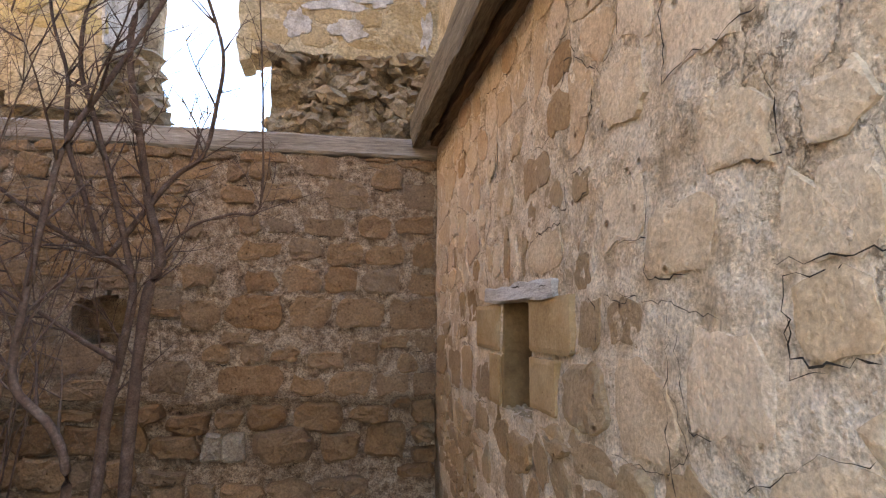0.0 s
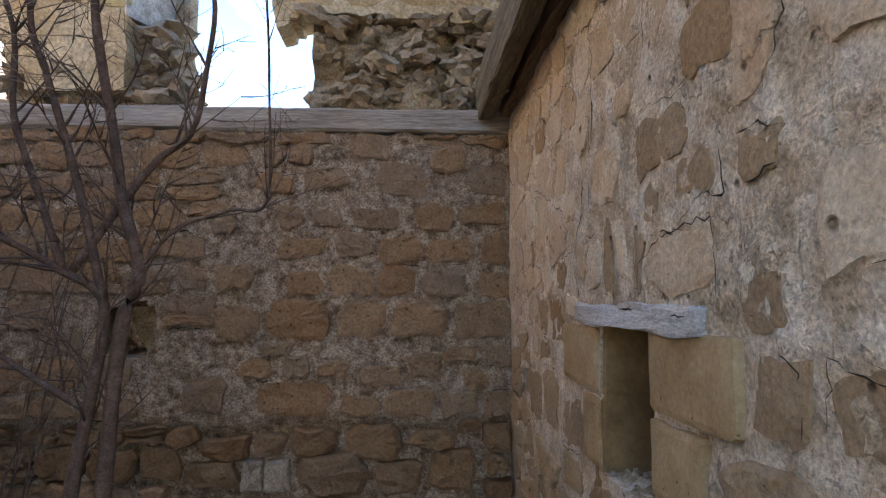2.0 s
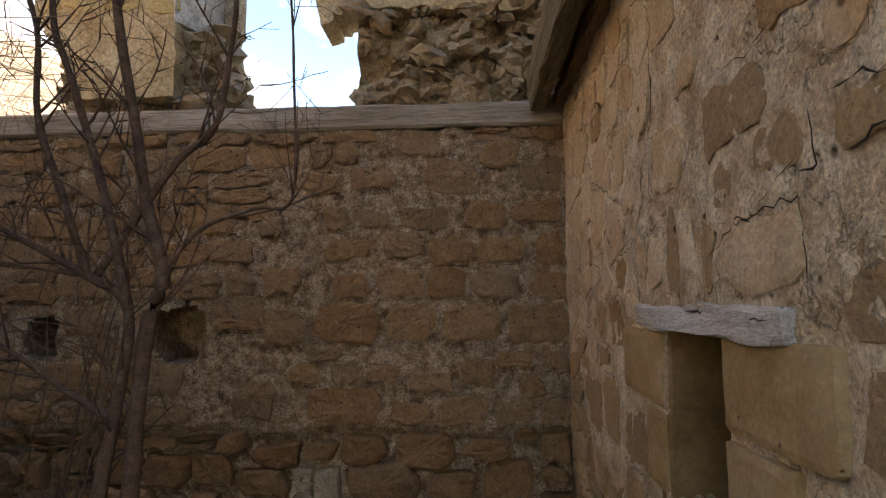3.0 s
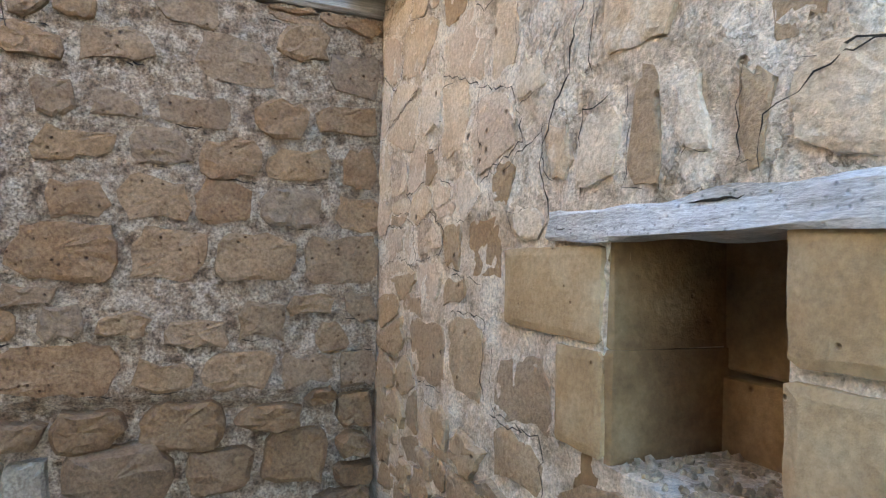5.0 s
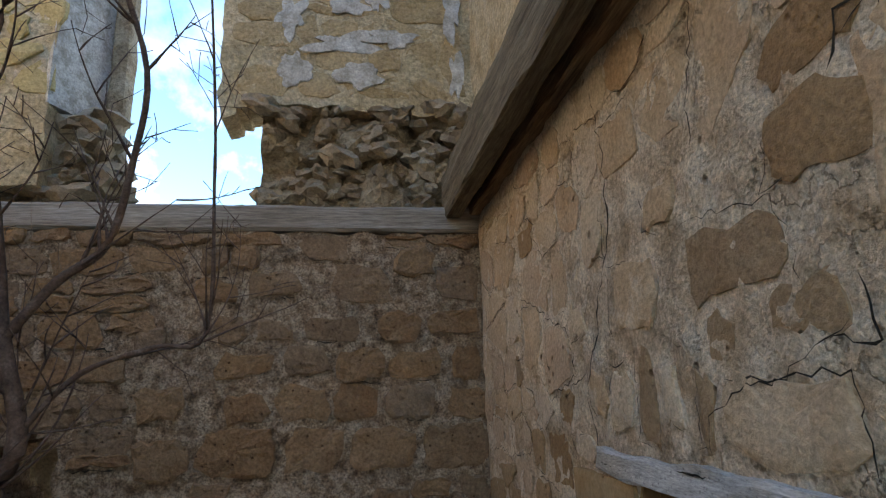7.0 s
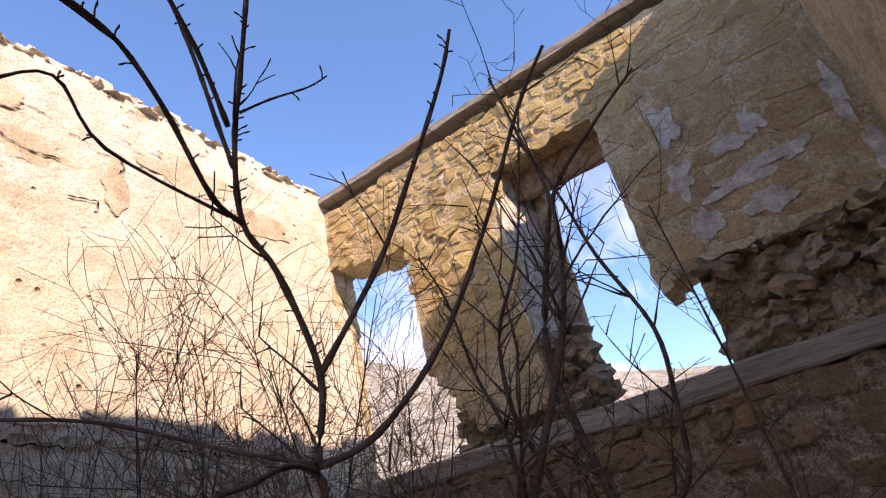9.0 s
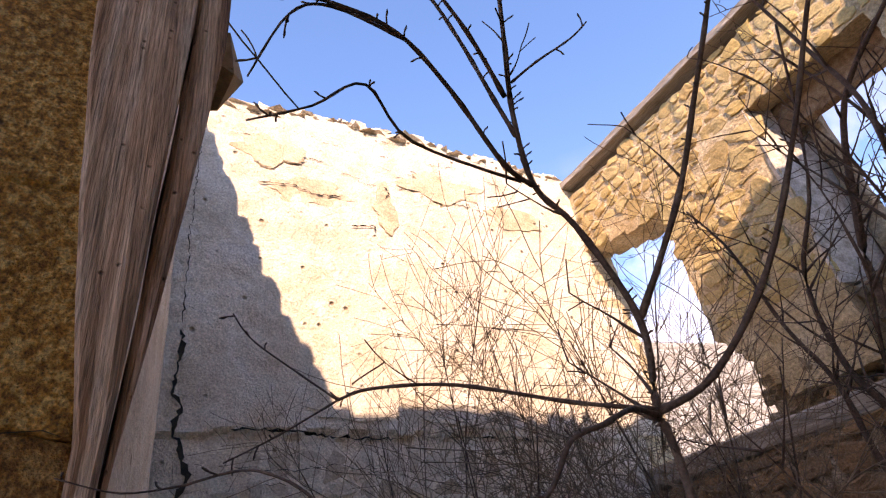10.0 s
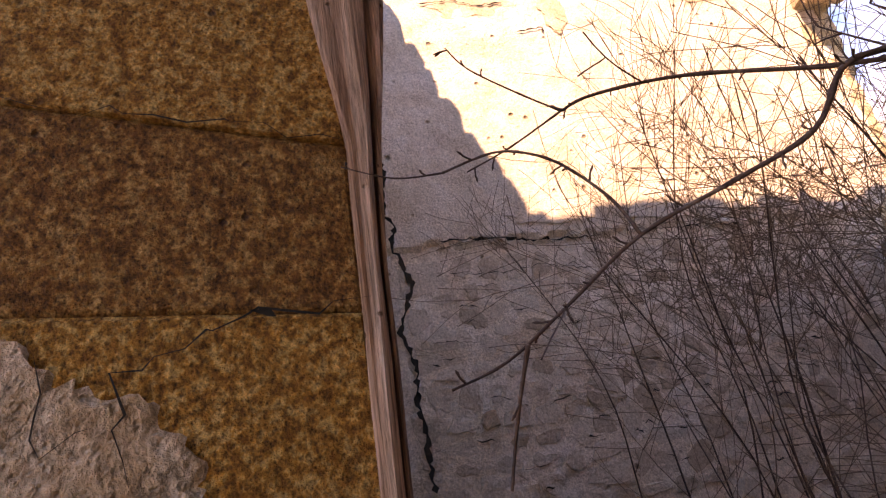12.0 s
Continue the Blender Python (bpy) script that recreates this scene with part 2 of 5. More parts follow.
M_white = surface("white_plaster", [(0.36, (0.40, 0.35, 0.28)), (0.5, (0.58, 0.53, 0.46)), (0.64, (0.72, 0.68, 0.61))], 14, 70, 0.3, bump=1.0, depth=0.012)
M_grey_wood = surface("weathered_grey_timber", [(0.3, (0.22, 0.18, 0.14)), (0.5, (0.36, 0.31, 0.26)), (0.7, (0.46, 0.42, 0.37))], 5, 40, 0.35, bump=0.8, stretch=(0.25, 4, 4))
M_brown_wood = surface("weathered_brown_timber", [(0.3, (0.14, 0.08, 0.045)), (0.5, (0.30, 0.19, 0.11)), (0.7, (0.40, 0.30, 0.20))], 5, 40, 0.35, bump=0.8, stretch=(4, 0.25, 4))
M_grey_brown = surface("grey_brown_timber", [(0.3, (0.09, 0.07, 0.045)), (0.5, (0.19, 0.155, 0.105)), (0.7, (0.29, 0.25, 0.19))], 5, 40, 0.4, bump=0.9, stretch=(4, 0.25, 4), stain=(0.13, 0.13, 0.075), stain_at=0.58)
M_post_wood = surface("weathered_post_timber", [(0.3, (0.26, 0.125, 0.07)), (0.46, (0.58, 0.35, 0.23)), (0.66, (0.76, 0.56, 0.42))], 8, 85, 0.55, bump=1.0, stretch=(5, 5, 0.16), holes=70)
M_white_wood = surface("flaking_white_paint", [(0.3, (0.36, 0.33, 0.29)), (0.45, (0.60, 0.585, 0.55)), (0.7, (0.74, 0.73, 0.70))], 9, 90, 0.35, bump=1.0, pits=0.5, stretch=(3, 0.5, 3), stain=(0.32, 0.26, 0.20), stain_at=0.6)
M_bark = surface("dark_bark", [(0.3, (0.085, 0.05, 0.038)), (0.55, (0.14, 0.09, 0.07)), (0.7, (0.22, 0.16, 0.13))], 30, 160, 0.4, rough=0.8, bump=0.6, depth=0.002)
M_twig = surface("pale_brown_twig", [(0.3, (0.13, 0.085, 0.055)), (0.55, (0.25, 0.175, 0.12)), (0.7, (0.35, 0.27, 0.19))], 30, 160, 0.3, rough=0.7, bump=0.4, depth=0.001)
# kept dark so that unseen ground throws little light up the walls
M_earth = surface("dark_low_bounce_earth", [(0.3, (0.07, 0.05, 0.03)), (0.5, (0.13, 0.10, 0.065)), (0.7, (0.20, 0.16, 0.11))], 3, 40, 0.3, bump=1.0, depth=0.03)
M_hill = surface("stony_hillside", [(0.3, (0.30, 0.25, 0.18)), (0.48, (0.50, 0.44, 0.35)), (0.7, (0.64, 0.59, 0.50))], 0.35, 2.2, 0.6, bump=1.0, depth=0.5, stretch=(1, 1, 3))
# near-black colour for the deep shade inside cracks, no groove is cut
M_crack = surface("shade_in_crack", [(0.3, (0.02, 0.015, 0.01)), (0.7, (0.05, 0.04, 0.03))], 20, 90, 0.3)


# ---- building helpers ----
def mesh_of(name, verts, faces, material, smooth=True):
    me = bpy.data.meshes.new(name)
    me.from_pydata([tuple(v) for v in verts], [], faces)
    if smooth:
        me.polygons.foreach_set("use_smooth", [True] * len(me.polygons))
    me.materials.append(material)
    return me


def part(name, me, parent=None, label="", m=None):
    ob = new(name, me)
    if parent is not None:
        ob.parent = parent
    if m is not None:
        ob.matrix_basis = m
    if label:
        ob["label"] = label
    return ob


def frame_of(origin, u, n):
    """A wall's own axes: u along it, z up, n out of its face."""
    u, n = Vector(u).normalized(), Vector(n).normalized()
    m = Matrix((u, Vector((0, 0, 1)), n)).transposed().to_4x4()
    return Matrix.Translation(origin) @ m


def fbm(p, k=1.0):
    return noise.fractal(Vector(p) * k, 0.9, 2.1, 5)


def lines(a, b, step, extra=()):
    n = max(1, round((b - a) / step))
    v = [a + (b - a) * i / n for i in range(n + 1)]
    for e in extra:
        if a < e < b:
            i = min(range(1, len(v) - 1), key=lambda j: abs(v[j] - e))
            v[i] = e
    return sorted(v)


def wall_mesh(name, us, vs, thick, keep, relief, material, seed=0.0, ragged=0.0):
    """A wall as a grid with relief on its face, with real openings and broken edges, and its full thickness behind."""
    nu, nv = len(us), len(vs)
    cells = {(i, j) for i in range(nu - 1) for j in range(nv - 1) if keep((us[i] + us[i + 1]) / 2, (vs[j] + vs[j + 1]) / 2)}
    idx, verts, faces = {}, [], []

    def vert(i, j, back):
        k = (i, j, back)
        if k not in idx:
            u, v = us[i], vs[j]
            around = sum(((a, b) in cells) for a in (i - 1, i) for b in (j - 1, j))
            if ragged and around < 4 and 0 < i < nu - 1 and j > 0:
                u += ragged * noise.noise((u * 9, v * 9, seed))
                v += ragged * noise.noise((u * 9, v * 9, seed + 7))
            d = -thick if back else relief(u, v)
            idx[k] = len(verts)
            verts.append((u, v, d))
        return idx[k]

    for i, j in sorted(cells):
        a, b, c, d = ((i, j), (i + 1, j), (i + 1, j + 1), (i, j + 1))
        faces.append([vert(*p, False) for p in (a, b, c, d)])
        faces.append([vert(*p, True) for p in (d, c, b, a)])
        for (p, q, nb) in ((a, b, (i, j - 1)), (b, c, (i + 1, j)), (c, d, (i, j + 1)), (d, a, (i - 1, j))):
            if nb not in cells:
                faces.append([vert(*q, False), vert(*p, False), vert(*p, True), vert(*q, True)])
    return mesh_of(name, verts, faces, material, smooth=False)


def courses(u0, u1, v0, v1, high, long, rng, wave=0.02):
    """Rough courses: boxes (u, v, half width, half height)."""
    out, v = [], v0
    while v < v1 - 0.04:
        h = min(rng.uniform(*high), v1 - v)
        if v1 - (v + h) < high[0] * 0.5:
            h = v1 - v
        u = u0 - rng.uniform(0, long[0])
        while u < u1:
            w = rng.uniform(*long)
            if rng.random() < 0.14:
                hs = h * rng.uniform(0.4, 0.6)
                out.append((u + w / 2, v + hs / 2, w / 2, hs / 2))
                out.append((u + w / 2, v + hs + (h - hs) / 2, w / 2, (h - hs) / 2))
            else:
                dv = wave * noise.noise((u * 1.7, v * 3, 2.0))
                out.append((u + w / 2, v + h / 2 + dv, w / 2, h / 2 * rng.uniform(0.86, 1.0)))
            u += w
        v += h
    return out


def clash(b, boxes):
    return any(abs(b[0] - x[0]) < b[2] * 0.8 + x[2] and abs(b[1] - x[1]) < b[3] * 0.8 + x[3] for x in boxes)


def tube(points, radii, sides=6):
    pts = [Vector(p) for p in points]
    verts, faces = [], []
    for i, p in enumerate(pts):
        d = (pts[min(i + 1, len(pts) - 1)] - pts[max(i - 1, 0)]).normalized()
        a = d.orthogonal().normalized() if abs(d.z) > 0.95 else d.cross(Vector((0, 0, 1))).normalized()
        b = d.cross(a)
        for k in range(sides):
            t = 2 * math.pi * k / sides
            verts.append(p + (a * math.cos(t) + b * math.sin(t)) * radii[i])
    for i in range(len(pts) - 1):
        for k in range(sides):
            k2 = (k + 1) % sides
            faces.append((i * sides + k, i * sides + k2, (i + 1) * sides + k2, (i + 1) * sides + k))
    faces.append(tuple(range(sides))[::-1])
    faces.append(tuple((len(pts) - 1) * sides + k for k in range(sides)))
    return verts, faces


def timber_verts(length, wide, high, rng, cuts=24, wobble=0.004, worn=0.006):
    """A hewn balk along x from 0: bevelled edges, wavy faces and splintered ends."""
    verts, faces, sides = [], [], 8
    bev = min(wide, high) * 0.12
    hw, hh = wide / 2, high / 2
    ring = [(-hw + bev, -hh), (hw - bev, -hh), (hw, -hh + bev), (hw, hh - bev), (hw - bev, hh), (-hw + bev, hh), (-hw, hh - bev), (-hw, -hh + bev)]
    seed = rng.uniform(0, 100)
    for i in range(cuts + 1):
        x = length * i / cuts
        for k, (y, z) in enumerate(ring):
            e = worn * noise.noise((x * 6, k * 3.1, seed)) + wobble * noise.noise((x * 1.5, 5.0, seed))
            end = rng.uniform(-0.012, 0.012) if i in (0, cuts) else 0
            verts.append((x + end, y * (1 + e / hw), z * (1 + e / hh) + wobble * noise.noise((x * 2, 9.0, seed))))
    for i in range(cuts):
        for k in range(sides):
            k2 = (k + 1) % sides
            faces.append((i * sides + k, i * sides + k2, (i + 1) * sides + k2, (i + 1) * sides + k))
    faces.append(tuple(range(sides))[::-1])
    faces.append(tuple(cuts * sides + k for k in range(sides)))
    return verts, faces


# ---- the shell ----
CX = -3.79          # face of the sunlit west wall
ZB = 2.5            # underside of the beam on the north wall
FA = frame_of((0, 0, 0), (0, -1, 0), (-1, 0, 0))
FB = frame_of((0, 0, 0), (1, 0, 0), (0, -1, 0))
FC = frame_of((CX, 0, 0), (0, 1, 0), (1, 0, 0))

gv, gf, G = [], [], 90
xs = [math.copysign(abs(i / G) ** 3.0 * 900, i) for i in range(-G, G + 1)]


def ground_z(x, y):
    r = math.hypot(x + 1.5, y + 1.5)
    near = 0.03 * fbm((x, y, 3.0), 1.5) * min(1, r / 0.5)
    west = math.degrees(math.atan2(-(x + 0.8), max(0.01, y + 3.3)))
    rise = math.tan(radians(14.0 + 0.24 * (max(-60, min(75, west)) - 12)))
    t = max(0.0, min(1.0, (r - 9) / 60))
    hill = rise * 70 * t * t * (3 - 2 * t) + 0.05 * max(0, min(r, 400) - 70)
    north = max(0.0, min(1.0, (y + 0.25 * abs(x)) / 20))
    return near + hill * north + (1.2 * noise.noise((x * 0.07, y * 0.07, 1.0)) + 0.5 * noise.noise((x * 0.25, y * 0.25, 4.0))) * t


for x in xs:
    for y in xs:
        gv.append((x - 1.5, y - 1.5, ground_z(x - 1.5, y - 1.5)))
W = 2 * G + 1
for i in range(W - 1):
    for j in range(W - 1):
        gf.append((i * W + j, (i + 1) * W + j, (i + 1) * W + j + 1, i * W + j + 1))
gm = mesh_of("ground", gv, gf, M_hill)
gm.materials.append(M_earth)
# ground near the ruin darkened to hold back bounced sunlight
gm.polygons.foreach_set("material_index", [1 if p.center.y < 3 and math.hypot(p.center.x, p.center.y) < 45 else 0 for p in gm.polygons])
ground = tagged(part("ground", gm), "near earth darkened to cut bounced light, rising to a pale bare hillside", "ground", kind="structure")

# floor out of view, added to keep the wall bottoms dark
fv, ff, FN = [], [], 60
for i in range(FN + 1):
    for j in range(FN + 1):
        x, y = -3.85 + 3.9 * i / FN, -3.45 + 3.5 * j / FN
        fv.append((x, y, 0.045 + 0.025 * fbm((x, y, 7.0), 2.5)))
ff = [(i * (FN + 1) + j, (i + 1) * (FN + 1) + j, (i + 1) * (FN + 1) + j + 1, i * (FN + 1) + j + 1) for i in range(FN) for j in range(FN)]
tagged(part("floor", mesh_of("floor", fv, ff, M_earth)), "unseen dark earth floor added to cut bounced light", "floor", kind="structure")

# east wall with the slit window
WIN_U0, WIN_U1, WIN_V0, WIN_V1 = 1.55, 1.93, 1.10, 1.525


def swell_a(u, v):
    bulge = 0.03 * max(0, (1.3 - v)) * max(0, 1 - u)
    return 0.012 * fbm((u, v, 1.0), 2.0) + 0.004 * fbm((u, v, 5.0), 7.0) - bulge


def relief_a(u, v):
    return swell_a(u, v) + 0.005 * fbm((u, v, 5.0), 9.0) + 0.006 * noise.noise((u * 27, v * 27, 2.0))


wall_east = part("wall_east", wall_mesh(
    "wall_east", lines(-0.45, 3.3, 0.02, (WIN_U0, WIN_U1)) + lines(3.34, 4.6, 0.05), lines(-0.2, 2.66, 0.02, (WIN_V0, WIN_V1)), 0.5,
    lambda u, v: not (WIN_U0 < u < WIN_U1 and WIN_V0 < v < WIN_V1), relief_a, M_mortar_a), m=FA)
tagged(wall_east, "old sandstone wall smeared with cream mortar", "wall", kind="structure")
upper_east = part("wall_east_upper", wall_mesh(
    "wall_east_upper", lines(-0.6, 4.6, 0.06), lines(2.664, 5.62, 0.06), 0.45,
    lambda u, v: v < 5.5 + 0.09 * fbm((u, 0, 3.0), 2.5), lambda u, v: -0.03 + 0.02 * fbm((u, v, 8.0), 2.0), M_plaster_b, ragged=0.03), m=FA)
tagged(upper_east, "ruined upper storey wall with peeling ochre plaster", "wall", kind="structure")

# north wall below the beam
HOLES = [(-2.04, 1.43, 0.15, 0.15), (-2.79, 1.42, 0.10, 0.11)]


def keep_b(u, v):
    return not any(abs((u - a) / w) ** 2.6 + abs((v - b) / h) ** 2.6 < 0.95 + 0.6 * noise.noise((u * 8, v * 8, 3.0)) for a, b, w, h in HOLES)


def relief_b(u, v):
    """Joints weathered back deeper in the boulder footing."""
    foot = min(1.0, max(0.0, (0.95 + 0.05 * noise.noise((u * 3, 0, 8.0)) - v) / 0.06))
    return 0.010 * fbm((u, v, 2.0), 3.0) + 0.006 * fbm((u, v, 4.0), 11.0) + 0.004 * noise.noise((u * 31, v * 31, 6.0)) - 0.006 - 0.05 * foot


wall_north = part("wall_north", wall_mesh(
    "wall_north", lines(-3.95, 0.0, 0.025), lines(-0.2, 2.5, 0.025), 0.45, keep_b, relief_b, M_mortar_b, ragged=0.03), m=FB)
tagged(wall_north, "brown rubble wall of coursed sandstone with pale mortar", "wall", kind="structure")
# added slab well behind the face, so that the holes end in darkness
back = part("wall_north_core", wall_mesh("wall_north_core", lines(-3.95, 0.0, 0.2), lines(-0.2, 1.74, 0.2), 1.6, lambda u, v: True, lambda u, v: -1.4, M_core), m=FB)
tagged(back, "added slab set far back to close the wall holes and keep them dark", "wall", kind="structure")
# unseen block over the cavity, added to shut out light from above
light_block = part("wall_north_fill", wall_mesh("wall_north_fill", lines(-3.95, 0.0, 0.2), lines(1.745, 2.47, 0.2), 1.6, lambda u, v: True, lambda u, v: -0.455, M_core), m=FB)
tagged(light_block, "unseen block added behind the wall to keep sky light out of its holes", "wall", kind="structure")

# north wall above the beam: two window gaps between broken piers
YU = 0.12


def broken_bottom(u):
    w = 0.05 * fbm((u, 0, 6.0), 4.0)
    if u > -1.34:
        return 3.22 + w + (0.0 if u > -1.2 else -0.05)
    if u < -3.0:
        return 2.62
    return 3.25 - 0.5 * min(1, max(0, (u + 2.98) / 0.3)) + w


def keep_upper(u, v):
    if -2.15 < u < -1.335 and v < 4.52 or -3.80 < u < -3.0 and v < 4.44 - 0.12 * max(0.0, min(1.0, (u + 3.78) / 0.5)):
        return False
    return v > broken_bottom(u) and v < 5.1 + 0.025 * u + 0.03 * fbm((u, 0, 2.0), 3.0)


upper_north = part("wall_north_upper", wall_mesh(
    "wall_north_upper", lines(-3.95, 0.36, 0.04, (-2.15, -1.335, -3.80, -3.0)), lines(2.6, 5.2, 0.04, (4.52,)), 0.42, keep_upper,
    lambda u, v: -YU + 0.015 * fbm((u, v, 9.0), 2.5) + 0.006 * fbm((u, v, 1.0), 10.0), M_plaster_b, ragged=0.03), m=FB)
tagged(upper_north, "broken upper wall with two empty window openings", "wall", kind="structure")

# west wall in the sun
def relief_c(u, v):
    lip = 2.86 + 0.03 * noise.noise((u * 2.5, 0, 0)) + 0.025 * noise.noise((u * 11, 0, 4.0))
    return (0.0 if v > lip else -0.022) + 0.014 * fbm((u, v, 3.0), 1.6) + 0.006 * fbm((u, v, 7.0), 9.0)


def keep_c(u, v):
    if u > 0.30 + 0.03 * fbm((0, v, 2.0), 5.0) and 2.66 < v < 4.6:
        return False
    return v < 5.22 - 0.11 * max(0, -u - 1.7) ** 1.5 + 0.05 * fbm((u, 0, 1.0), 4.0)


wall_west = part("wall_west", wall_mesh("wall_west", lines(-3.3, 0.55, 0.03), lines(-0.2, 5.35, 0.03), 0.5, keep_c, relief_c, M_plaster_c, ragged=0.03), m=FC)
tagged(wall_west, "tall cream plastered wall with a broken top", "wall", kind="structure")

# south wall with the doorway beside the east wall
JX = -1.41
d_dir = Vector((CX - JX, 0.32, 0)).normalized()
FD = frame_of((JX, -3.36, 0), d_dir, Vector((d_dir.y, -d_dir.x, 0)))
D_LEN = (Vector((CX, -3.015)) - Vector((JX, -3.335))).length


def top_d(u):
    return 5.02 + 0.30 * noise.noise((math.floor(u / 0.2) * 3.7, 0.5, 2.0)) + 0.05 * fbm((u, 0, 12.0), 8.0)


wall_south = part("wall_south", wall_mesh(
    "wall_south", lines(0.02, D_LEN, 0.05), lines(-0.2, 5.3, 0.05), 0.55, lambda u, v: v < top_d(u),
    lambda u, v: 0.01 * fbm((u, v, 4.0), 2.0) - 0.01, M_plaster_c, ragged=0.03), m=FD)
tagged(wall_south, "plastered wall beside the doorway with a stepped broken top", "wall", kind="structure")
over_door = part("wall_over_door", wall_mesh(
    "wall_over_door", lines(-1.42, 0.02, 0.05), lines(4.0, 5.3, 0.05), 0.55, lambda u, v: v < top_d(u),
    lambda u, v: 0.01 * fbm((u, v, 4.0), 2.0) - 0.01, M_plaster_c, ragged=0.03), m=FD)
tagged(over_door, "masonry above the doorway", "wall", kind="structure")

# timbers
rng = random.Random(4)
v, f = timber_verts(3.8, 0.16, 0.13, rng, 40)
beam_n = part("wall_beam", mesh_of("wall_beam", v, f, M_grey_wood, False), m=pose(-3.78, 0.065, ZB + 0.072))
tagged(beam_n, "long weathered grey timber laid along the wall top", "beam")
beam_e = tagged(new("wall_beam"), "rotted hollow brown timber running along a wall top", "beam")
v, f = timber_verts(4.66, 0.085, 0.24, rng, 50, worn=0.01)
part("face_board", mesh_of("face_board", v, f, M_grey_brown, False), beam_e, "grey outer balk", pose(-0.135, -4.6, 2.70, 0, 0, 90))
v, f = timber_verts(4.66, 0.075, 0.07, rng, 50, worn=0.012)
part("inner_board", mesh_of("inner_board", v, f, M_brown_wood, False), beam_e, "brown splintered inner balk", pose(-0.015, -4.6, 2.625, 0, 0, 90))
v, f = timber_verts(4.66, 0.20, 0.05, rng, 50)
part("top_board", mesh_of("top_board", v, f, M_brown_wood, False), beam_e, "", pose(-0.06, -4.6, 2.80, 0, 0, 90))
v, f = timber_verts(0.80, 0.10, 0.056, rng, 64, wobble=0.012, worn=0.012)
v = [(x, y, z + (0.009 * fbm((x, y, 3.0), 7.0) - 0.004 if z > 0 else 0.0)) for x, y, z in v]
lintel = new("window_lintel")
lintel.matrix_basis = pose(0.025, -2.18, 1.555, 0, 0, 90)
part("timber", mesh_of("timber", v, f, M_white_wood, False), lintel)
for x, z, l, w in ((0.03, 0.004, 0.12, 0.0016), (0.16, -0.012, 0.22, 0.0012), (0.30, 0.012, 0.10, 0.002), (0.44, -0.004, 0.2, 0.0015), (0.56, 0.010, 0.14, 0.002), (0.66, -0.014, 0.12, 0.0014)):
    n = 9
    v, f = tube([(x + l * k / n, 0.0505 + 0.001 * noise.noise((x + k, 1, 1)), z + 0.004 * noise.noise((x * 9 + k * 0.7, 2, 5))) for k in range(n + 1)], [w * (0.25 + math.sin(math.pi * k / n)) for k in range(n + 1)], 5)
    part("shake", mesh_of("shake", v, f, M_crack), lintel, "dark split along the grain")
tagged(lintel, "flaking white painted wooden lintel over a slit window", "lintel")
post = tagged(new("door_post"), "upright weathered brown door post tapering downwards", "post")
EDGE = [(0.0, -3.378, -3.350), (1.7, -3.376, -3.350), (1.95, -3.372, -3.345), (2.07, -3.370, -3.336), (2.33, -3.405, -3.302), (2.6, -3.43, -3.275), (3.3, -3.45, -3.25)]


def edge_at(z, k):
    for lo, hi in zip(EDGE, EDGE[1:]):
        if z <= hi[0]:
            return lo[k] + (hi[k] - lo[k]) * (z - lo[0]) / (hi[0] - lo[0])
    return EDGE[-1][k]


def tapered(y0, y1, x0, x1, cuts=110):
    """A split balk standing upright whose two edges follow y0(z) and y1(z)."""
    v, f = [], []
    for i in range(cuts + 1):
        z = 3.3 * i / cuts
        a, b = y0(z), y1(z)
        e = 0.004
        row = [(x0, a), (x1 - e, a), (x1, a + e), (x1 - 0.002, a + (b - a) * 0.35), (x1 + 0.002, a + (b - a) * 0.7), (x1, b - e), (x1 - e, b), (x0, b)]
        for k, (x, y) in enumerate(row):
            v.append((x + 0.004 * noise.noise((k * 2.3, z * 9, 1.0)), y + 0.003 * noise.noise((k * 5.1, z * 7, 4.0)), z))
    for i in range(cuts):
        for k in range(8):
            k2 = (k + 1) % 8
            f.append((i * 8 + k, i * 8 + k2, i * 8 + 8 + k2, i * 8 + 8 + k))
    return v, f + [tuple(range(8))[::-1], tuple(cuts * 8 + k for k in range(8))]


split = lambda z: edge_at(z, 1) + (edge_at(z, 2) - edge_at(z, 1)) * 0.72
v, f = tapered(lambda z: edge_at(z, 1), split, JX - 0.06, JX + 0.014)
part("balk", mesh_of("balk", v, f, M_post_wood, False), post)
v, f = tapered(lambda z: split(z) + 0.003, lambda z: edge_at(z, 2), JX - 0.06, JX + 0.004)
part("strip", mesh_of("strip", v, f, M_post_wood, False), post, "pale split strip")


# ---- masonry pieces ----
def box_verts(u0, u1, v0, v1, d0, d1, rng, bev=0.006, wob=0.003):
    """A squared block with chamfered, slightly uneven front edges; front at d1."""
    j = lambda: rng.uniform(-wob, wob)
    back = [(u0, v0, d0), (u1, v0, d0), (u1, v1, d0), (u0, v1, d0)]
    rim = [(u0 + j(), v0 + j(), d1 - bev), (u1 + j(), v0 + j(), d1 - bev), (u1 + j(), v1 + j(), d1 - bev), (u0 + j(), v1 + j(), d1 - bev)]
    top = [(u0 + bev, v0 + bev, d1 + j()), (u1 - bev, v0 + bev, d1 + j()), (u1 - bev, v1 - bev, d1 + j()), (u0 + bev, v1 - bev, d1 + j())]
    faces = [(8, 9, 10, 11), (3, 2, 1, 0)]
    for a, b in ((0, 4), (4, 8)):
        for k in range(4):
            k2 = (k + 1) % 4
            faces.append((a + k, a + k2, b + k2, b + k))
    return back + rim + top, faces


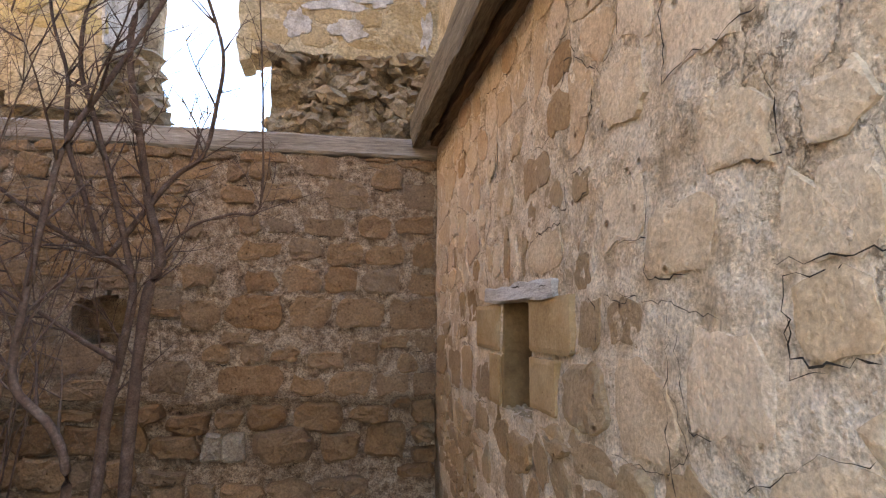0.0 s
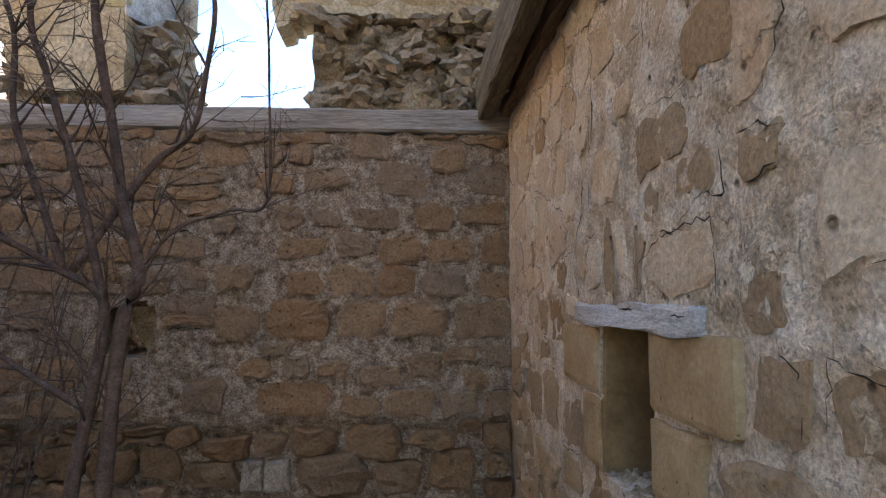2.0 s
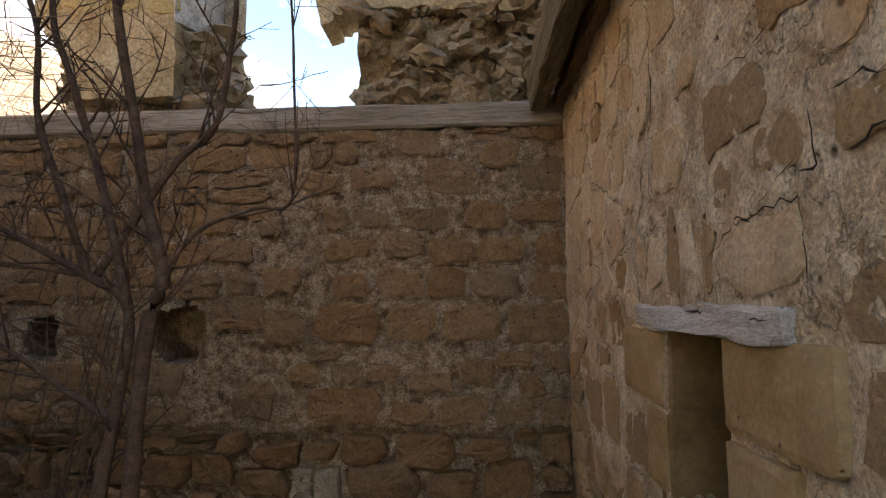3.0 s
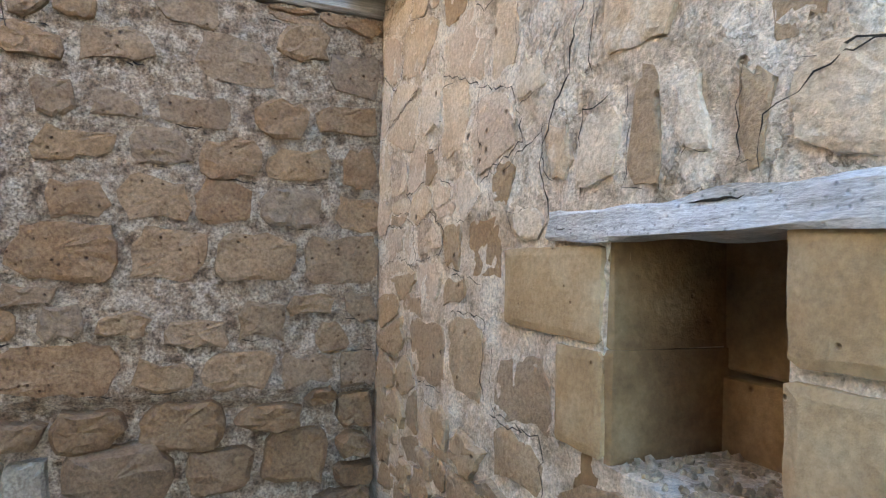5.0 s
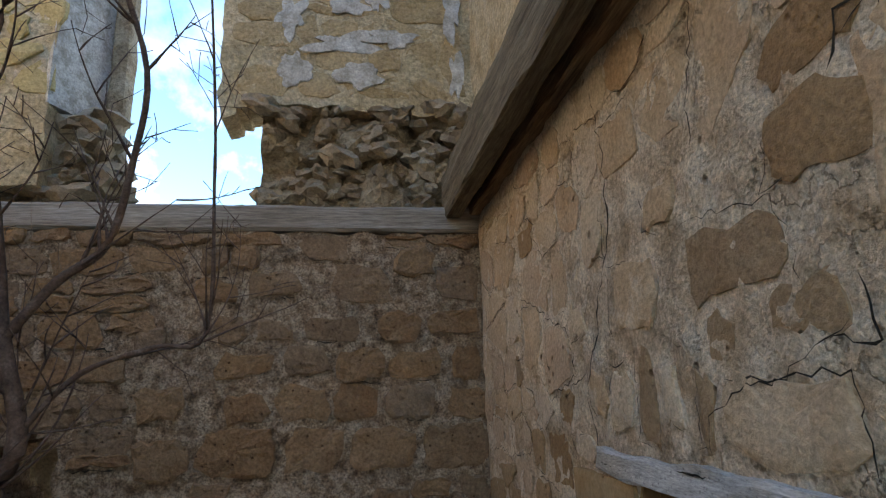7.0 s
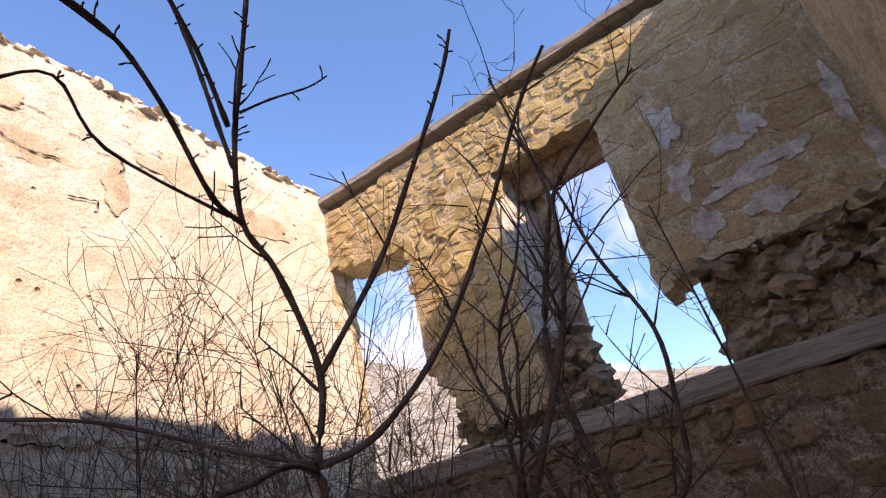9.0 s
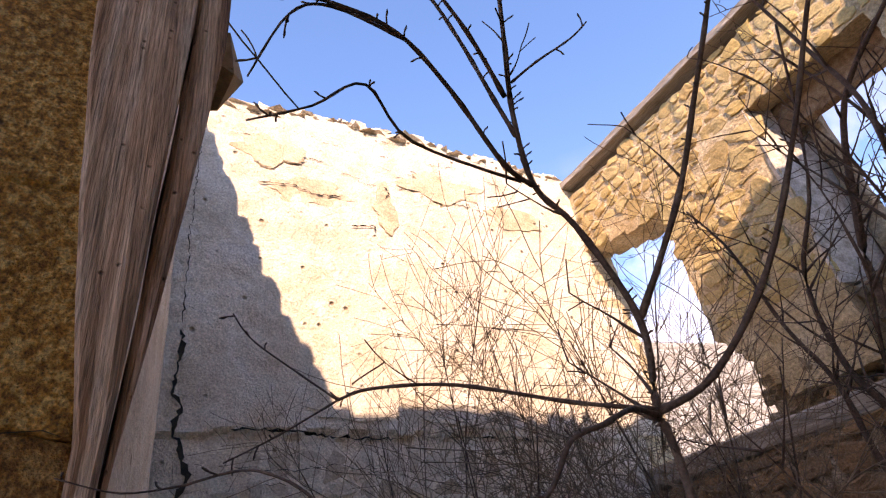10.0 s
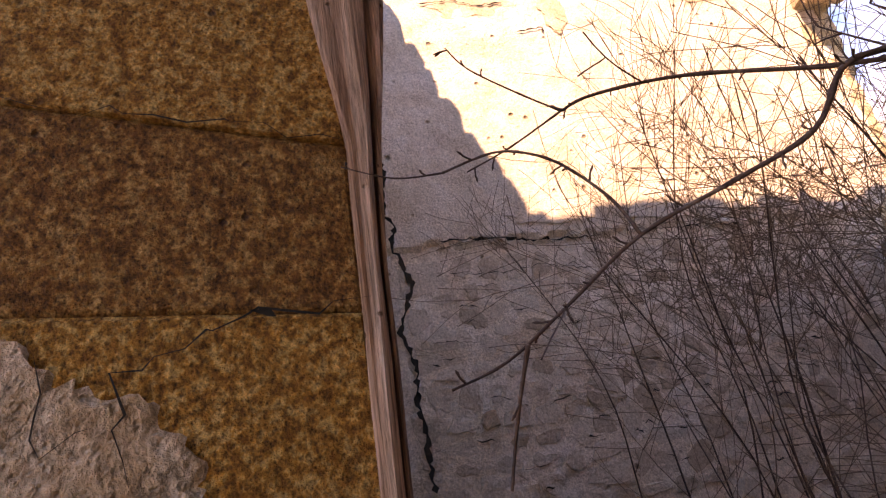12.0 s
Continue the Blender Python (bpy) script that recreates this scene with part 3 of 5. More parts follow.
def ribbon(points, width, lift, rng, relief, step=0.02):
    """An uneven crack drawn over a wall face."""
    pts = []
    for (a, b) in zip(points, points[1:]):
        n = max(2, int(math.dist(a, b) / step))
        for k in range(n):
            t = k / n
            pts.append((a[0] + (b[0] - a[0]) * t + rng.uniform(-0.009, 0.009) + 0.008 * noise.noise((a[0] * 5 + t * 9, b[1] * 7, 1.0)), a[1] + (b[1] - a[1]) * t + rng.uniform(-0.008, 0.008)))
    pts.append(points[-1])
    verts, faces = [], []
    for k, p in enumerate(pts):
        q, o = pts[min(k + 1, len(pts) - 1)], pts[max(k - 1, 0)]
        dx, dy = q[0] - o[0], q[1] - o[1]
        l = math.hypot(dx, dy) or 1
        w = 0.55 * width * rng.uniform(0.1, 1.0) * (0.15 if k in (0, len(pts) - 1) else 1)
        for sgn in (-1, 1):
            u, v = p[0] - sgn * dy / l * w, p[1] + sgn * dx / l * w
            verts.append((u, v, relief(u, v) + lift))
    for k in range(len(pts) - 1):
        faces.append((2 * k, 2 * k + 1, 2 * k + 3, 2 * k + 2))
    return verts, faces


def blob_verts(u, v, hw, hh, base, thick, rng, sides=26, rough=0.35):
    """A flake of plaster with a ragged outline."""
    seed = rng.uniform(0, 99)
    verts, faces = [], []
    for scale, d in ((1.0, base - 0.004), (0.97, base + thick), (0.5, base + thick * 1.1)):
        for k in range(sides):
            a = 2 * math.pi * k / sides
            r = 1 + rough * noise.noise((math.cos(a) * 1.6, math.sin(a) * 1.6, seed)) * 1.6 + rng.uniform(-0.07, 0.07) * (1 if scale > 0.9 else 0)
            verts.append((u + hw * r * scale * math.cos(a), v + hh * r * scale * math.sin(a), d))
    verts.append((u, v, base + thick * 1.1))
    for ring in range(2):
        for k in range(sides):
            k2 = (k + 1) % sides
            faces.append((ring * sides + k, ring * sides + k2, (ring + 1) * sides + k2, (ring + 1) * sides + k))
    for k in range(sides):
        faces.append((2 * sides + k, 2 * sides + (k + 1) % sides, 3 * sides))
    return verts, faces


def rock_verts(center, size, rng, cuts=1):
    """A broken lump of stone."""
    bm = bmesh.new()
    bmesh.ops.create_icosphere(bm, subdivisions=cuts, radius=1.0)
    seed = rng.uniform(0, 99)
    vs = []
    for w in bm.verts:
        k = 1 + 0.75 * noise.noise(w.co * 1.6 + Vector((seed, 0, 0))) + (0.35 * noise.noise(w.co * 4.5 + Vector((0, seed, 0))) if cuts > 1 else 0)
        vs.append(tuple(center[i] + w.co[i] * size[i] * k for i in range(3)))
    fs = [tuple(x.index for x in q.verts) for q in bm.faces]
    bm.free()
    return vs, fs


def gather(items):
    allv, allf = [], []
    for v, f in items:
        k = len(allv)
        allv += list(v)
        allf += [tuple(i + k for i in q) for q in f]
    return allv, allf


# the niche of the slit window: squared ochre reveals and a walled-up back, niche shade put into the colour
rng = random.Random(11)
niche = tagged(part("window_1", None, m=FA), "blind slit window with ochre stone reveals", "window", kind="structure")
U0, U1, V0, V1 = WIN_U0, WIN_U1, WIN_V0, WIN_V1
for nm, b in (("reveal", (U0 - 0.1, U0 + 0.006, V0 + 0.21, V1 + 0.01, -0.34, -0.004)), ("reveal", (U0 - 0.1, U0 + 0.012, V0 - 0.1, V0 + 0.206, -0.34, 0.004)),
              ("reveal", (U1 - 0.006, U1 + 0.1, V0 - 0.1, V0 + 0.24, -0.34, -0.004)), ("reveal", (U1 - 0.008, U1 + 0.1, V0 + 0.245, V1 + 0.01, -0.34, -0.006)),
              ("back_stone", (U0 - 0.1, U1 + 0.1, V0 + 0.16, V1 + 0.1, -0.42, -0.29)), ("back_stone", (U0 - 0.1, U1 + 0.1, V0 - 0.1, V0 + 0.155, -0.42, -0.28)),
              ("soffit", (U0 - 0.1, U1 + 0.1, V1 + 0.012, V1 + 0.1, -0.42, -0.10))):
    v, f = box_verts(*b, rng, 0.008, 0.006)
    # left reveal, back and soffit take the shade-darkened copy, right reveal plain ochre
    part(nm, mesh_of(nm, v, f, M_reveal_shaded if nm != "reveal" or b[0] < U0 else M_ochre, False), niche)
v, f = gather([rock_verts((rng.uniform(U0 + 0.02, U1 - 0.02), V0 + rng.uniform(-0.004, 0.006), rng.uniform(-0.26, -0.01)), [rng.uniform(0.003, 0.013)] * 3, rng) for k in range(150)])
tagged(part("rubble", mesh_of("rubble", v, f, M_core, False), niche, "loose mortar rubble on the sill"), kind="stuff")

v, f = ribbon([(U1 - 0.05, V0 + 0.36), (U1 - 0.06, V0 + 0.27), (U1 - 0.035, V0 + 0.2), (U1 - 0.05, V0 + 0.1)], 0.008, 0.0, rng, lambda u, v: -0.282 if v < V0 + 0.157 else -0.272)
part("crack", mesh_of("crack", v, f, M_crack), niche)
ASHLARS = [(1.357, 1.413, 0.2, 0.098), (1.475, 1.205, 0.082, 0.106), (2.113, 1.437, 0.19, 0.095), (2.05, 1.243, 0.127, 0.09)]
KEY_A = [  # brown stones laid bare
    (2.22, 2.08, 0.09, 0.056), (2.0, 1.95, 0.15, 0.07), (2.17, 1.835, 0.09, 0.045), (1.93, 1.82, 0.045, 0.037), (1.66, 1.70, 0.042, 0.105),
    (1.88, 1.68, 0.042, 0.075), (1.03, 1.51, 0.10, 0.085), (0.80, 1.52, 0.075, 0.06), (0.61, 1.17, 0.16, 0.10), (0.92, 1.20, 0.115, 0.11),
    (1.24, 1.17, 0.14, 0.078), (1.21, 1.01, 0.12, 0.06), (0.82, 1.38, 0.08, 0.036), (0.48, 1.31, 0.12, 0.04), (2.37, 1.60, 0.075, 0.075),
    (2.40, 1.44, 0.075, 0.06), (2.39, 1.82, 0.055, 0.04), (2.26, 2.23, 0.12, 0.05), (2.62, 1.45, 0.09, 0.05),
    (1.12, 1.66, 0.055, 0.05), (0.60, 1.78, 0.07, 0.05), (0.80, 2.27, 0.09, 0.05),
]
PALE_A = [  # stones half hidden under smeared mortar
    (1.53, 1.69, 0.058, 0.08), (1.77, 1.71, 0.025, 0.065), (2.08, 1.67, 0.14, 0.066), (1.78, 2.10, 0.06, 0.05), (1.64, 1.93, 0.12, 0.08),
    (1.38, 1.71, 0.05, 0.065), (1.27, 1.91, 0.054, 0.055), (1.26, 1.56, 0.06, 0.04), (0.61, 2.0, 0.09, 0.09), (0.80, 1.90, 0.10, 0.11),
    (3.25, 1.76, 0.067, 0.05), (3.21, 1.46, 0.085, 0.065), (2.85, 1.62, 0.12, 0.08), (2.62, 1.72, 0.11, 0.08), (2.62, 2.0, 0.13, 0.09),
    (2.95, 2.05, 0.14, 0.10), (1.42, 2.16, 0.08, 0.09), (1.60, 2.32, 0.11, 0.07), (1.12, 2.05, 0.07, 0.10), (2.98, 1.34, 0.13, 0.10), (3.02, 1.79, 0.11, 0.075), (3.21, 1.61, 0.095, 0.066),
]
OPEN_A = [((U0 + U1) / 2, (V0 + V1) / 2, 0.24, 0.26), (1.79, 1.555, 0.41, 0.03)]


def clip(poly, px, py, nx, ny):
    """The part of a polygon on the far side of a line from its normal."""
    out = []
    for (x0, y0), (x1, y1) in zip(poly, poly[1:] + poly[:1]):
        d0, d1 = (x0 - px) * nx + (y0 - py) * ny, (x1 - px) * nx + (y1 - py) * ny
        if d0 <= 0:
            out.append((x0, y0))
        if d0 * d1 < 0:
            t = d0 / (d0 - d1)
            out.append((x0 + (x1 - x0) * t, y0 + (y1 - y0) * t))
    return out


def rubble(boxes, bound):
    """Fits random rubble together: each stone keeps what is nearer to it than to its neighbours."""
    c = np.array([(b[0], b[1]) for b in boxes])
    sz = np.array([(b[2], b[3]) for b in boxes])
    out = []
    for i, b in enumerate(boxes):
        d = np.hypot(c[:, 0] - b[0], (c[:, 1] - b[1]) * 1.3)
        poly = [(max(bound[0], b[0] - 2.2 * b[2]), max(bound[2], b[1] - 2.2 * b[3])), (min(bound[1], b[0] + 2.2 * b[2]), max(bound[2], b[1] - 2.2 * b[3])),
                (min(bound[1], b[0] + 2.2 * b[2]), min(bound[3], b[1] + 2.2 * b[3])), (max(bound[0], b[0] - 2.2 * b[2]), min(bound[3], b[1] + 2.2 * b[3]))]
        for j in np.argsort(d)[1:16]:
            dx, dy = c[j, 0] - b[0], c[j, 1] - b[1]
            nx, ny = dx / (b[2] + sz[j, 0]) ** 1.4, dy / (b[3] + sz[j, 1]) ** 1.4
            own = abs(dx) / (b[2] + sz[j, 0]) > abs(dy) / (b[3] + sz[j, 1])
            t = b[2] / (b[2] + sz[j, 0]) if own else b[3] / (b[3] + sz[j, 1])
            poly = clip(poly, b[0] + dx * t, b[1] + dy * t, nx, ny)
            if len(poly) < 3:
                break
        if len(poly) >= 3:
            out.append(poly)
    return out


def squared(boxes, rng, j=0.02):
    out = []
    for u, v, w, h in boxes:
        k = lambda: rng.uniform(-j, j)
        out.append([(u - w + k(), v - h + k()), (u + rng.uniform(-0.3, 0.3) * w, v - h + 0.7 * k()), (u + w + k(), v - h + k()), (u + w + k(), v + h + k()),
                    (u + rng.uniform(-0.3, 0.3) * w, v + h + 0.7 * k()), (u - w + k(), v + h + k())])
    return out


def shaped(poly, gap, proud, rng, sink=0.02, chip=0.3, rough=0.006, flat=0.25, fine=0.0, lean=0.05):
    """A stone cut to a cell of the wall: joint gap, knocked-off corners, worn edge, uneven face. Returns middle, vertices, faces."""
    cx, cy = sum(p[0] for p in poly) / len(poly), sum(p[1] for p in poly) / len(poly)
    pts = []
    for x, y in poly:
        l = math.hypot(x - cx, y - cy) or 1
        k = max(0.3, 1 - 1.3 * gap / l)
        pts.append(((x - cx) * k, (y - cy) * k))
    out = []
    for i, p in enumerate(pts):
        a, b = pts[i - 1], pts[(i + 1) % len(pts)]
        for q in (a, b):
            t = rng.uniform(0.4, 1.3) * chip
            out.append((p[0] + (q[0] - p[0]) * t + rng.uniform(-rough, rough), p[1] + (q[1] - p[1]) * t + rng.uniform(-rough, rough)))
    out = [p for i, p in enumerate(out) if math.dist(p, out[i - 1]) > 0.006]
    if fine:
        more = []
        for i, p in enumerate(out):
            q = out[(i + 1) % len(out)]
            k = max(1, round(math.dist(p, q) / fine))
            more += [(p[0] + (q[0] - p[0]) * t / k, p[1] + (q[1] - p[1]) * t / k) for t in range(k)]
        out = []
        for x, y in more:
            g = 1 + rough * 9 * noise.noise(((cx + x) * 22, (cy + y) * 22, 3.0)) + rng.uniform(-rough, rough) * 3
            out.append((x * g, y * g))
    n = len(out)
    if n < 4:
        return None
    tu, tv = rng.uniform(-1, 1) * lean, rng.uniform(-1, 1) * lean
    verts, faces = [], []
    for k, d, j in ((1.0, -sink, 0.0), (0.955, proud * 0.7, flat), (0.78, proud, flat * 0.7), (0.42, proud, flat * 0.3)):
        for x, y in out:
            verts.append((x * k, y * k, d * (1 + rng.uniform(-j, j)) + (x * tu + y * tv if d > 0 else 0)))
    verts.append((rng.uniform(-0.2, 0.2) * out[0][0], rng.uniform(-0.2, 0.2) * out[0][1], proud * rng.uniform(0.85, 1.2)))
    for r in range(3):
        for k in range(n):
            faces.append((r * n + k, r * n + (k + 1) % n, (r + 1) * n + (k + 1) % n, (r + 1) * n + k))
    for k in range(n):
        faces.append((3 * n + k, 3 * n + (k + 1) % n, 4 * n))
    return (cx, cy), verts, faces


def lay(wall, polys, near, one, rest, rng, proud, joint, relief, name="stone", most=290, **how):
    kept, far = 0, []
    for poly in polys:
        got = shaped(poly, rng.uniform(*joint), rng.uniform(*proud), rng, **how)
        if not got:
            continue
        (u, v), vv, ff = got
        base = relief(u, v)
        if near(u, v) and kept < most:
            kept += 1
            vv = [(x, y, z + relief(u + x, v + y) - base) for x, y, z in vv]
            part(name, mesh_of(name, vv, ff, one, False), wall, m=Matrix.Translation((u, v, base)))
        else:
            far.append(([(x + u, y + v, z + base) for x, y, z in vv], ff))
    if far:
        v, f = gather(far)
        tagged(part("far_" + name + "s", mesh_of("far_" + name + "s", v, f, rest, False), wall), kind="stuff")


def jitter(boxes, rng, k=0.25):
    return [(u + rng.uniform(-k, k) * w, v + rng.uniform(-k, k) * h, w * rng.uniform(0.75, 1.25), h * rng.uniform(0.75, 1.25)) for u, v, w, h in boxes]


for b in ASHLARS:
    (u, v0), v, f = shaped([(b[0] - b[2], b[1] - b[3]), (b[0] + b[2], b[1] - b[3]), (b[0] + b[2], b[1] + b[3]), (b[0] - b[2], b[1] + b[3])], 0.002, 0.015, rng, 0.05, 0.05, 0.003, 0.03, 0.025, 0.01)
    part("ashlar", mesh_of("ashlar", v, f, M_ochre, False), wall_east, m=Matrix.Translation((u, v0, 0)))

rng = random.Random(21)
fill = [b for b in courses(0.02, 1.15, 0.0, 1.35, (0.09, 0.15), (0.12, 0.25), rng) + courses(0.02, 1.4, 1.35, 2.56, (0.11, 0.17), (0.13, 0.27), rng)
        + courses(1.4, 4.5, 1.35, 2.56, (0.11, 0.2), (0.13, 0.32), rng) + courses(1.15, 4.5, 0.0, 1.35, (0.10, 0.19), (0.12, 0.30), rng)
        if b[0] > 0.06 and not clash(b, OPEN_A + ASHLARS + KEY_A + PALE_A)]
fitted = rubble(jitter(fill, rng) + KEY_A + PALE_A + OPEN_A + ASHLARS, (0.0, 4.58, 0.0, 2.57))[:len(fill)]
fitted = [p for p in fitted if not clash((sum(q[0] for q in p) / len(p), sum(q[1] for q in p) / len(p), 0.03, 0.03), OPEN_A + ASHLARS)]
bare, thin, low = [], [], []
for p in fitted:
    pick = rng.random()
    if p[0][1] < 1.38 and p[0][0] < 3.1 and pick < 0.8:
        low.append(p)
    elif pick < (0.55 if p[0][0] < 1.3 and p[0][1] < 1.7 else 0.34 if p[0][0] < 1.3 else 0.14):
        bare.append(p)
    elif pick < 0.92:
        thin.append(p)
near_a = lambda u, v: u < 3.4 and v > 0.7
lay(wall_east, squared(KEY_A, rng, 0.02), near_a, M_stone_low, M_stone_low, rng, (0.001, 0.006), (0.0, 0.006), swell_a, rough=0.012, chip=0.27, fine=0.026, flat=0.25, lean=0.004)
lay(wall_east, squared(PALE_A, rng, 0.018), near_a, M_smear, M_smear_rest, rng, (0.004, 0.011), (0.0, 0.006), swell_a, rough=0.012, chip=0.27, fine=0.026, flat=0.25, lean=0.004)
lay(wall_east, bare, near_a, M_stone_a, M_smear_rest, rng, (0.001, 0.007), (0.003, 0.014), swell_a, rough=0.012, chip=0.27, fine=0.026, flat=0.25, lean=0.004)
lay(wall_east, thin, near_a, M_smear, M_smear_rest, rng, (0.001, 0.007), (0.001, 0.012), swell_a, rough=0.012, chip=0.27, fine=0.026, flat=0.25, lean=0.004)
lay(wall_east, low, lambda u, v: True, M_stone_low, M_stone_low, rng, (0.004, 0.02), (0.002, 0.016), swell_a, rough=0.016, chip=0.28, fine=0.032, flat=0.3, lean=0.03)
CRACKS_A = [([(1.51, 2.5), (1.54, 2.3), (1.54, 2.13), (1.48, 2.03), (1.42, 1.85), (1.36, 1.78), (1.32, 1.67), (1.36, 1.57)], 0.007),
            ([(1.89, 1.60), (1.90, 1.68), (1.98, 1.72), (2.1, 1.74), (2.19, 1.79), (2.24, 1.81)], 0.003), ([(1.33, 2.48), (1.38, 2.28)], 0.003),
            ([(2.29, 2.14), (2.31, 2.21), (2.38, 2.19)], 0.004), ([(2.81, 1.49), (2.81, 1.37), (2.79, 1.22), (2.82, 1.1)], 0.004),
            ([(3.14, 1.47), (3.13, 1.40), (3.29, 1.41)], 0.005), ([(2.6, 1.52), (2.83, 1.49), (2.99, 1.46)], 0.002),
            ([(2.34, 1.86), (2.40, 1.87), (2.46, 1.85)], 0.004), ([(1.36, 1.78), (1.24, 1.74), (1.15, 1.70)], 0.003), ([(0.98, 1.95), (1.02, 1.78), (0.99, 1.64)], 0.003)]
for pts, w in CRACKS_A:
    v, f = ribbon(pts, w, 0.010, rng, relief_a)
    part("crack", mesh_of("crack", v, f, M_crack), wall_east)


# open joints round some of the stones, their shade drawn as dark ribbons
joints = [p for p in squared(KEY_A + PALE_A, rng, 0.02) + bare + thin if 0.95 < p[0][1] < 2.5 and p[0][0] < 3.3]
rng.shuffle(joints)
for p in joints[:95]:
    k, n = rng.randrange(len(p)), rng.choice((2, 2, 3))
    pts = [p[(k + i) % len(p)] for i in range(n + 1)]
    if clash((pts[1][0], pts[1][1], 0.02, 0.02), OPEN_A + ASHLARS):
        continue
    v, f = ribbon(pts, rng.uniform(0.002, 0.005), 0.007, rng, relief_a)
    part("crack", mesh_of("crack", v, f, M_crack), wall_east)


# north wall stones: the coursed face, and the boulder footing
KEY_B = [
    (-0.77, 2.42, 0.107, 0.07), (-1.29, 2.36, 0.063, 0.053), (-1.15, 2.37, 0.071, 0.055), (-1.02, 2.25, 0.123, 0.065), (-0.6, 2.24, 0.144, 0.095),
    (-0.33, 2.35, 0.104, 0.07), (-0.12, 2.25, 0.105, 0.09), (-1.28, 2.21, 0.106, 0.059), (-1.2, 2.02, 0.059, 0.065), (-1.0, 2.02, 0.084, 0.05),
    (-0.74, 2.03, 0.131, 0.06), (-0.42, 2.03, 0.114, 0.08), (-0.15, 2.05, 0.135, 0.066), (-1.55, 1.98, 0.07, 0.05), (-0.86, 1.88, 0.098, 0.073),
    (-0.33, 1.85, 0.129, 0.071), (-0.61, 1.85, 0.122, 0.075), (-1.13, 1.86, 0.131, 0.055), (-0.09, 1.86, 0.085, 0.086), (-1.12, 1.67, 0.1, 0.065),
    (-0.86, 1.68, 0.121, 0.085), (-0.62, 1.68, 0.105, 0.08), (-0.38, 1.68, 0.11, 0.085), (-0.1, 1.66, 0.095, 0.08), (-1.15, 1.48, 0.178, 0.105),
    (-0.82, 1.48, 0.128, 0.095), (-0.5, 1.46, 0.161, 0.1), (-0.16, 1.47, 0.15, 0.09), (-1.48, 1.46, 0.125, 0.096), (-1.27, 1.32, 0.094, 0.035),
    (-1.16, 1.22, 0.08, 0.055), (-0.96, 1.22, 0.095, 0.054), (-0.72, 1.17, 0.12, 0.055), (-0.47, 1.22, 0.093, 0.063), (-0.28, 1.29, 0.097, 0.045),
    (-0.19, 1.15, 0.07, 0.065), (-0.07, 1.28, 0.07, 0.055), (-1.37, 1.22, 0.087, 0.057), (-1.16, 1.05, 0.198, 0.09), (-0.82, 1.02, 0.098, 0.06),
    (-0.55, 1.03, 0.135, 0.075), (-0.28, 1.02, 0.104, 0.06), (-0.07, 1.02, 0.075, 0.07), (-1.63, 1.08, 0.11, 0.1),
]
BASE = [
    (-0.74, 0.83, 0.15, 0.085), (-0.44, 0.84, 0.119, 0.056), (-0.24, 0.90, 0.059, 0.04), (-0.09, 0.84, 0.085, 0.085), (-0.95, 0.66, 0.19, 0.1),
    (-0.61, 0.64, 0.125, 0.1), (-0.31, 0.68, 0.14, 0.115), (-0.08, 0.69, 0.08, 0.052), (-0.08, 0.58, 0.08, 0.05), (-0.12, 0.47, 0.12, 0.05),
    (-1.28, 0.83, 0.073, 0.057), (-1.07, 0.83, 0.13, 0.07), (-1.52, 0.80, 0.118, 0.066), (-1.74, 0.86, 0.09, 0.06), (-1.6, 0.66, 0.135, 0.065),
]
GREY_B = [(-1.38, 0.66, 0.058, 0.09), (-1.25, 0.65, 0.068, 0.09)]
rng = random.Random(31)
cb = [b for b in courses(-3.8, -0.04, 0.96, 2.5, (0.13, 0.2), (0.18, 0.36), rng, 0.03) if b[0] < -0.06 and b[0] - b[2] > -3.8 and not clash(b, HOLES + KEY_B)]
cb = [((b[0] - b[2] - 0.004) / 2, b[1], -(b[0] - b[2] + 0.004) / 2, b[3]) if b[0] + b[2] > -0.004 else b for b in cb]
cb.sort(key=lambda b: -b[0])
lay(wall_north, squared(KEY_B, rng, 0.016), lambda u, v: True, M_stone_b, M_stone_b_rest, rng, (0.007, 0.025), (0.0, 0.003), relief_b, rough=0.013, chip=0.3, fine=0.04, flat=0.4, lean=0.03)
lay(wall_north, squared(cb, rng, 0.018), lambda u, v: True, M_stone_b, M_stone_b_rest, rng, (0.007, 0.025), (0.0, 0.008), relief_b, rough=0.013, chip=0.3, fine=0.04, flat=0.4, lean=0.03)
foot = [b for b in courses(-3.8, -0.04, 0.0, 0.93, (0.12, 0.21), (0.16, 0.34), rng, 0.03) if b[0] < -0.06 and b[0] - b[2] > -3.8 and not clash(b, BASE + GREY_B)]
lay(wall_north, squared(BASE, rng, 0.022), lambda u, v: True, M_stone_foot, M_stone_b_rest, rng, (0.045, 0.085), (0.0, 0.004), relief_b, name="base_stone", chip=0.34, rough=0.012, fine=0.04, flat=0.2, lean=0.06)
lay(wall_north, squared(foot, rng, 0.02), lambda u, v: v > 0.55, M_stone_foot, M_stone_b_rest, rng, (0.035, 0.07), (0.0, 0.01), relief_b, name="base_stone", chip=0.32, rough=0.013, fine=0.045, flat=0.25, lean=0.06)

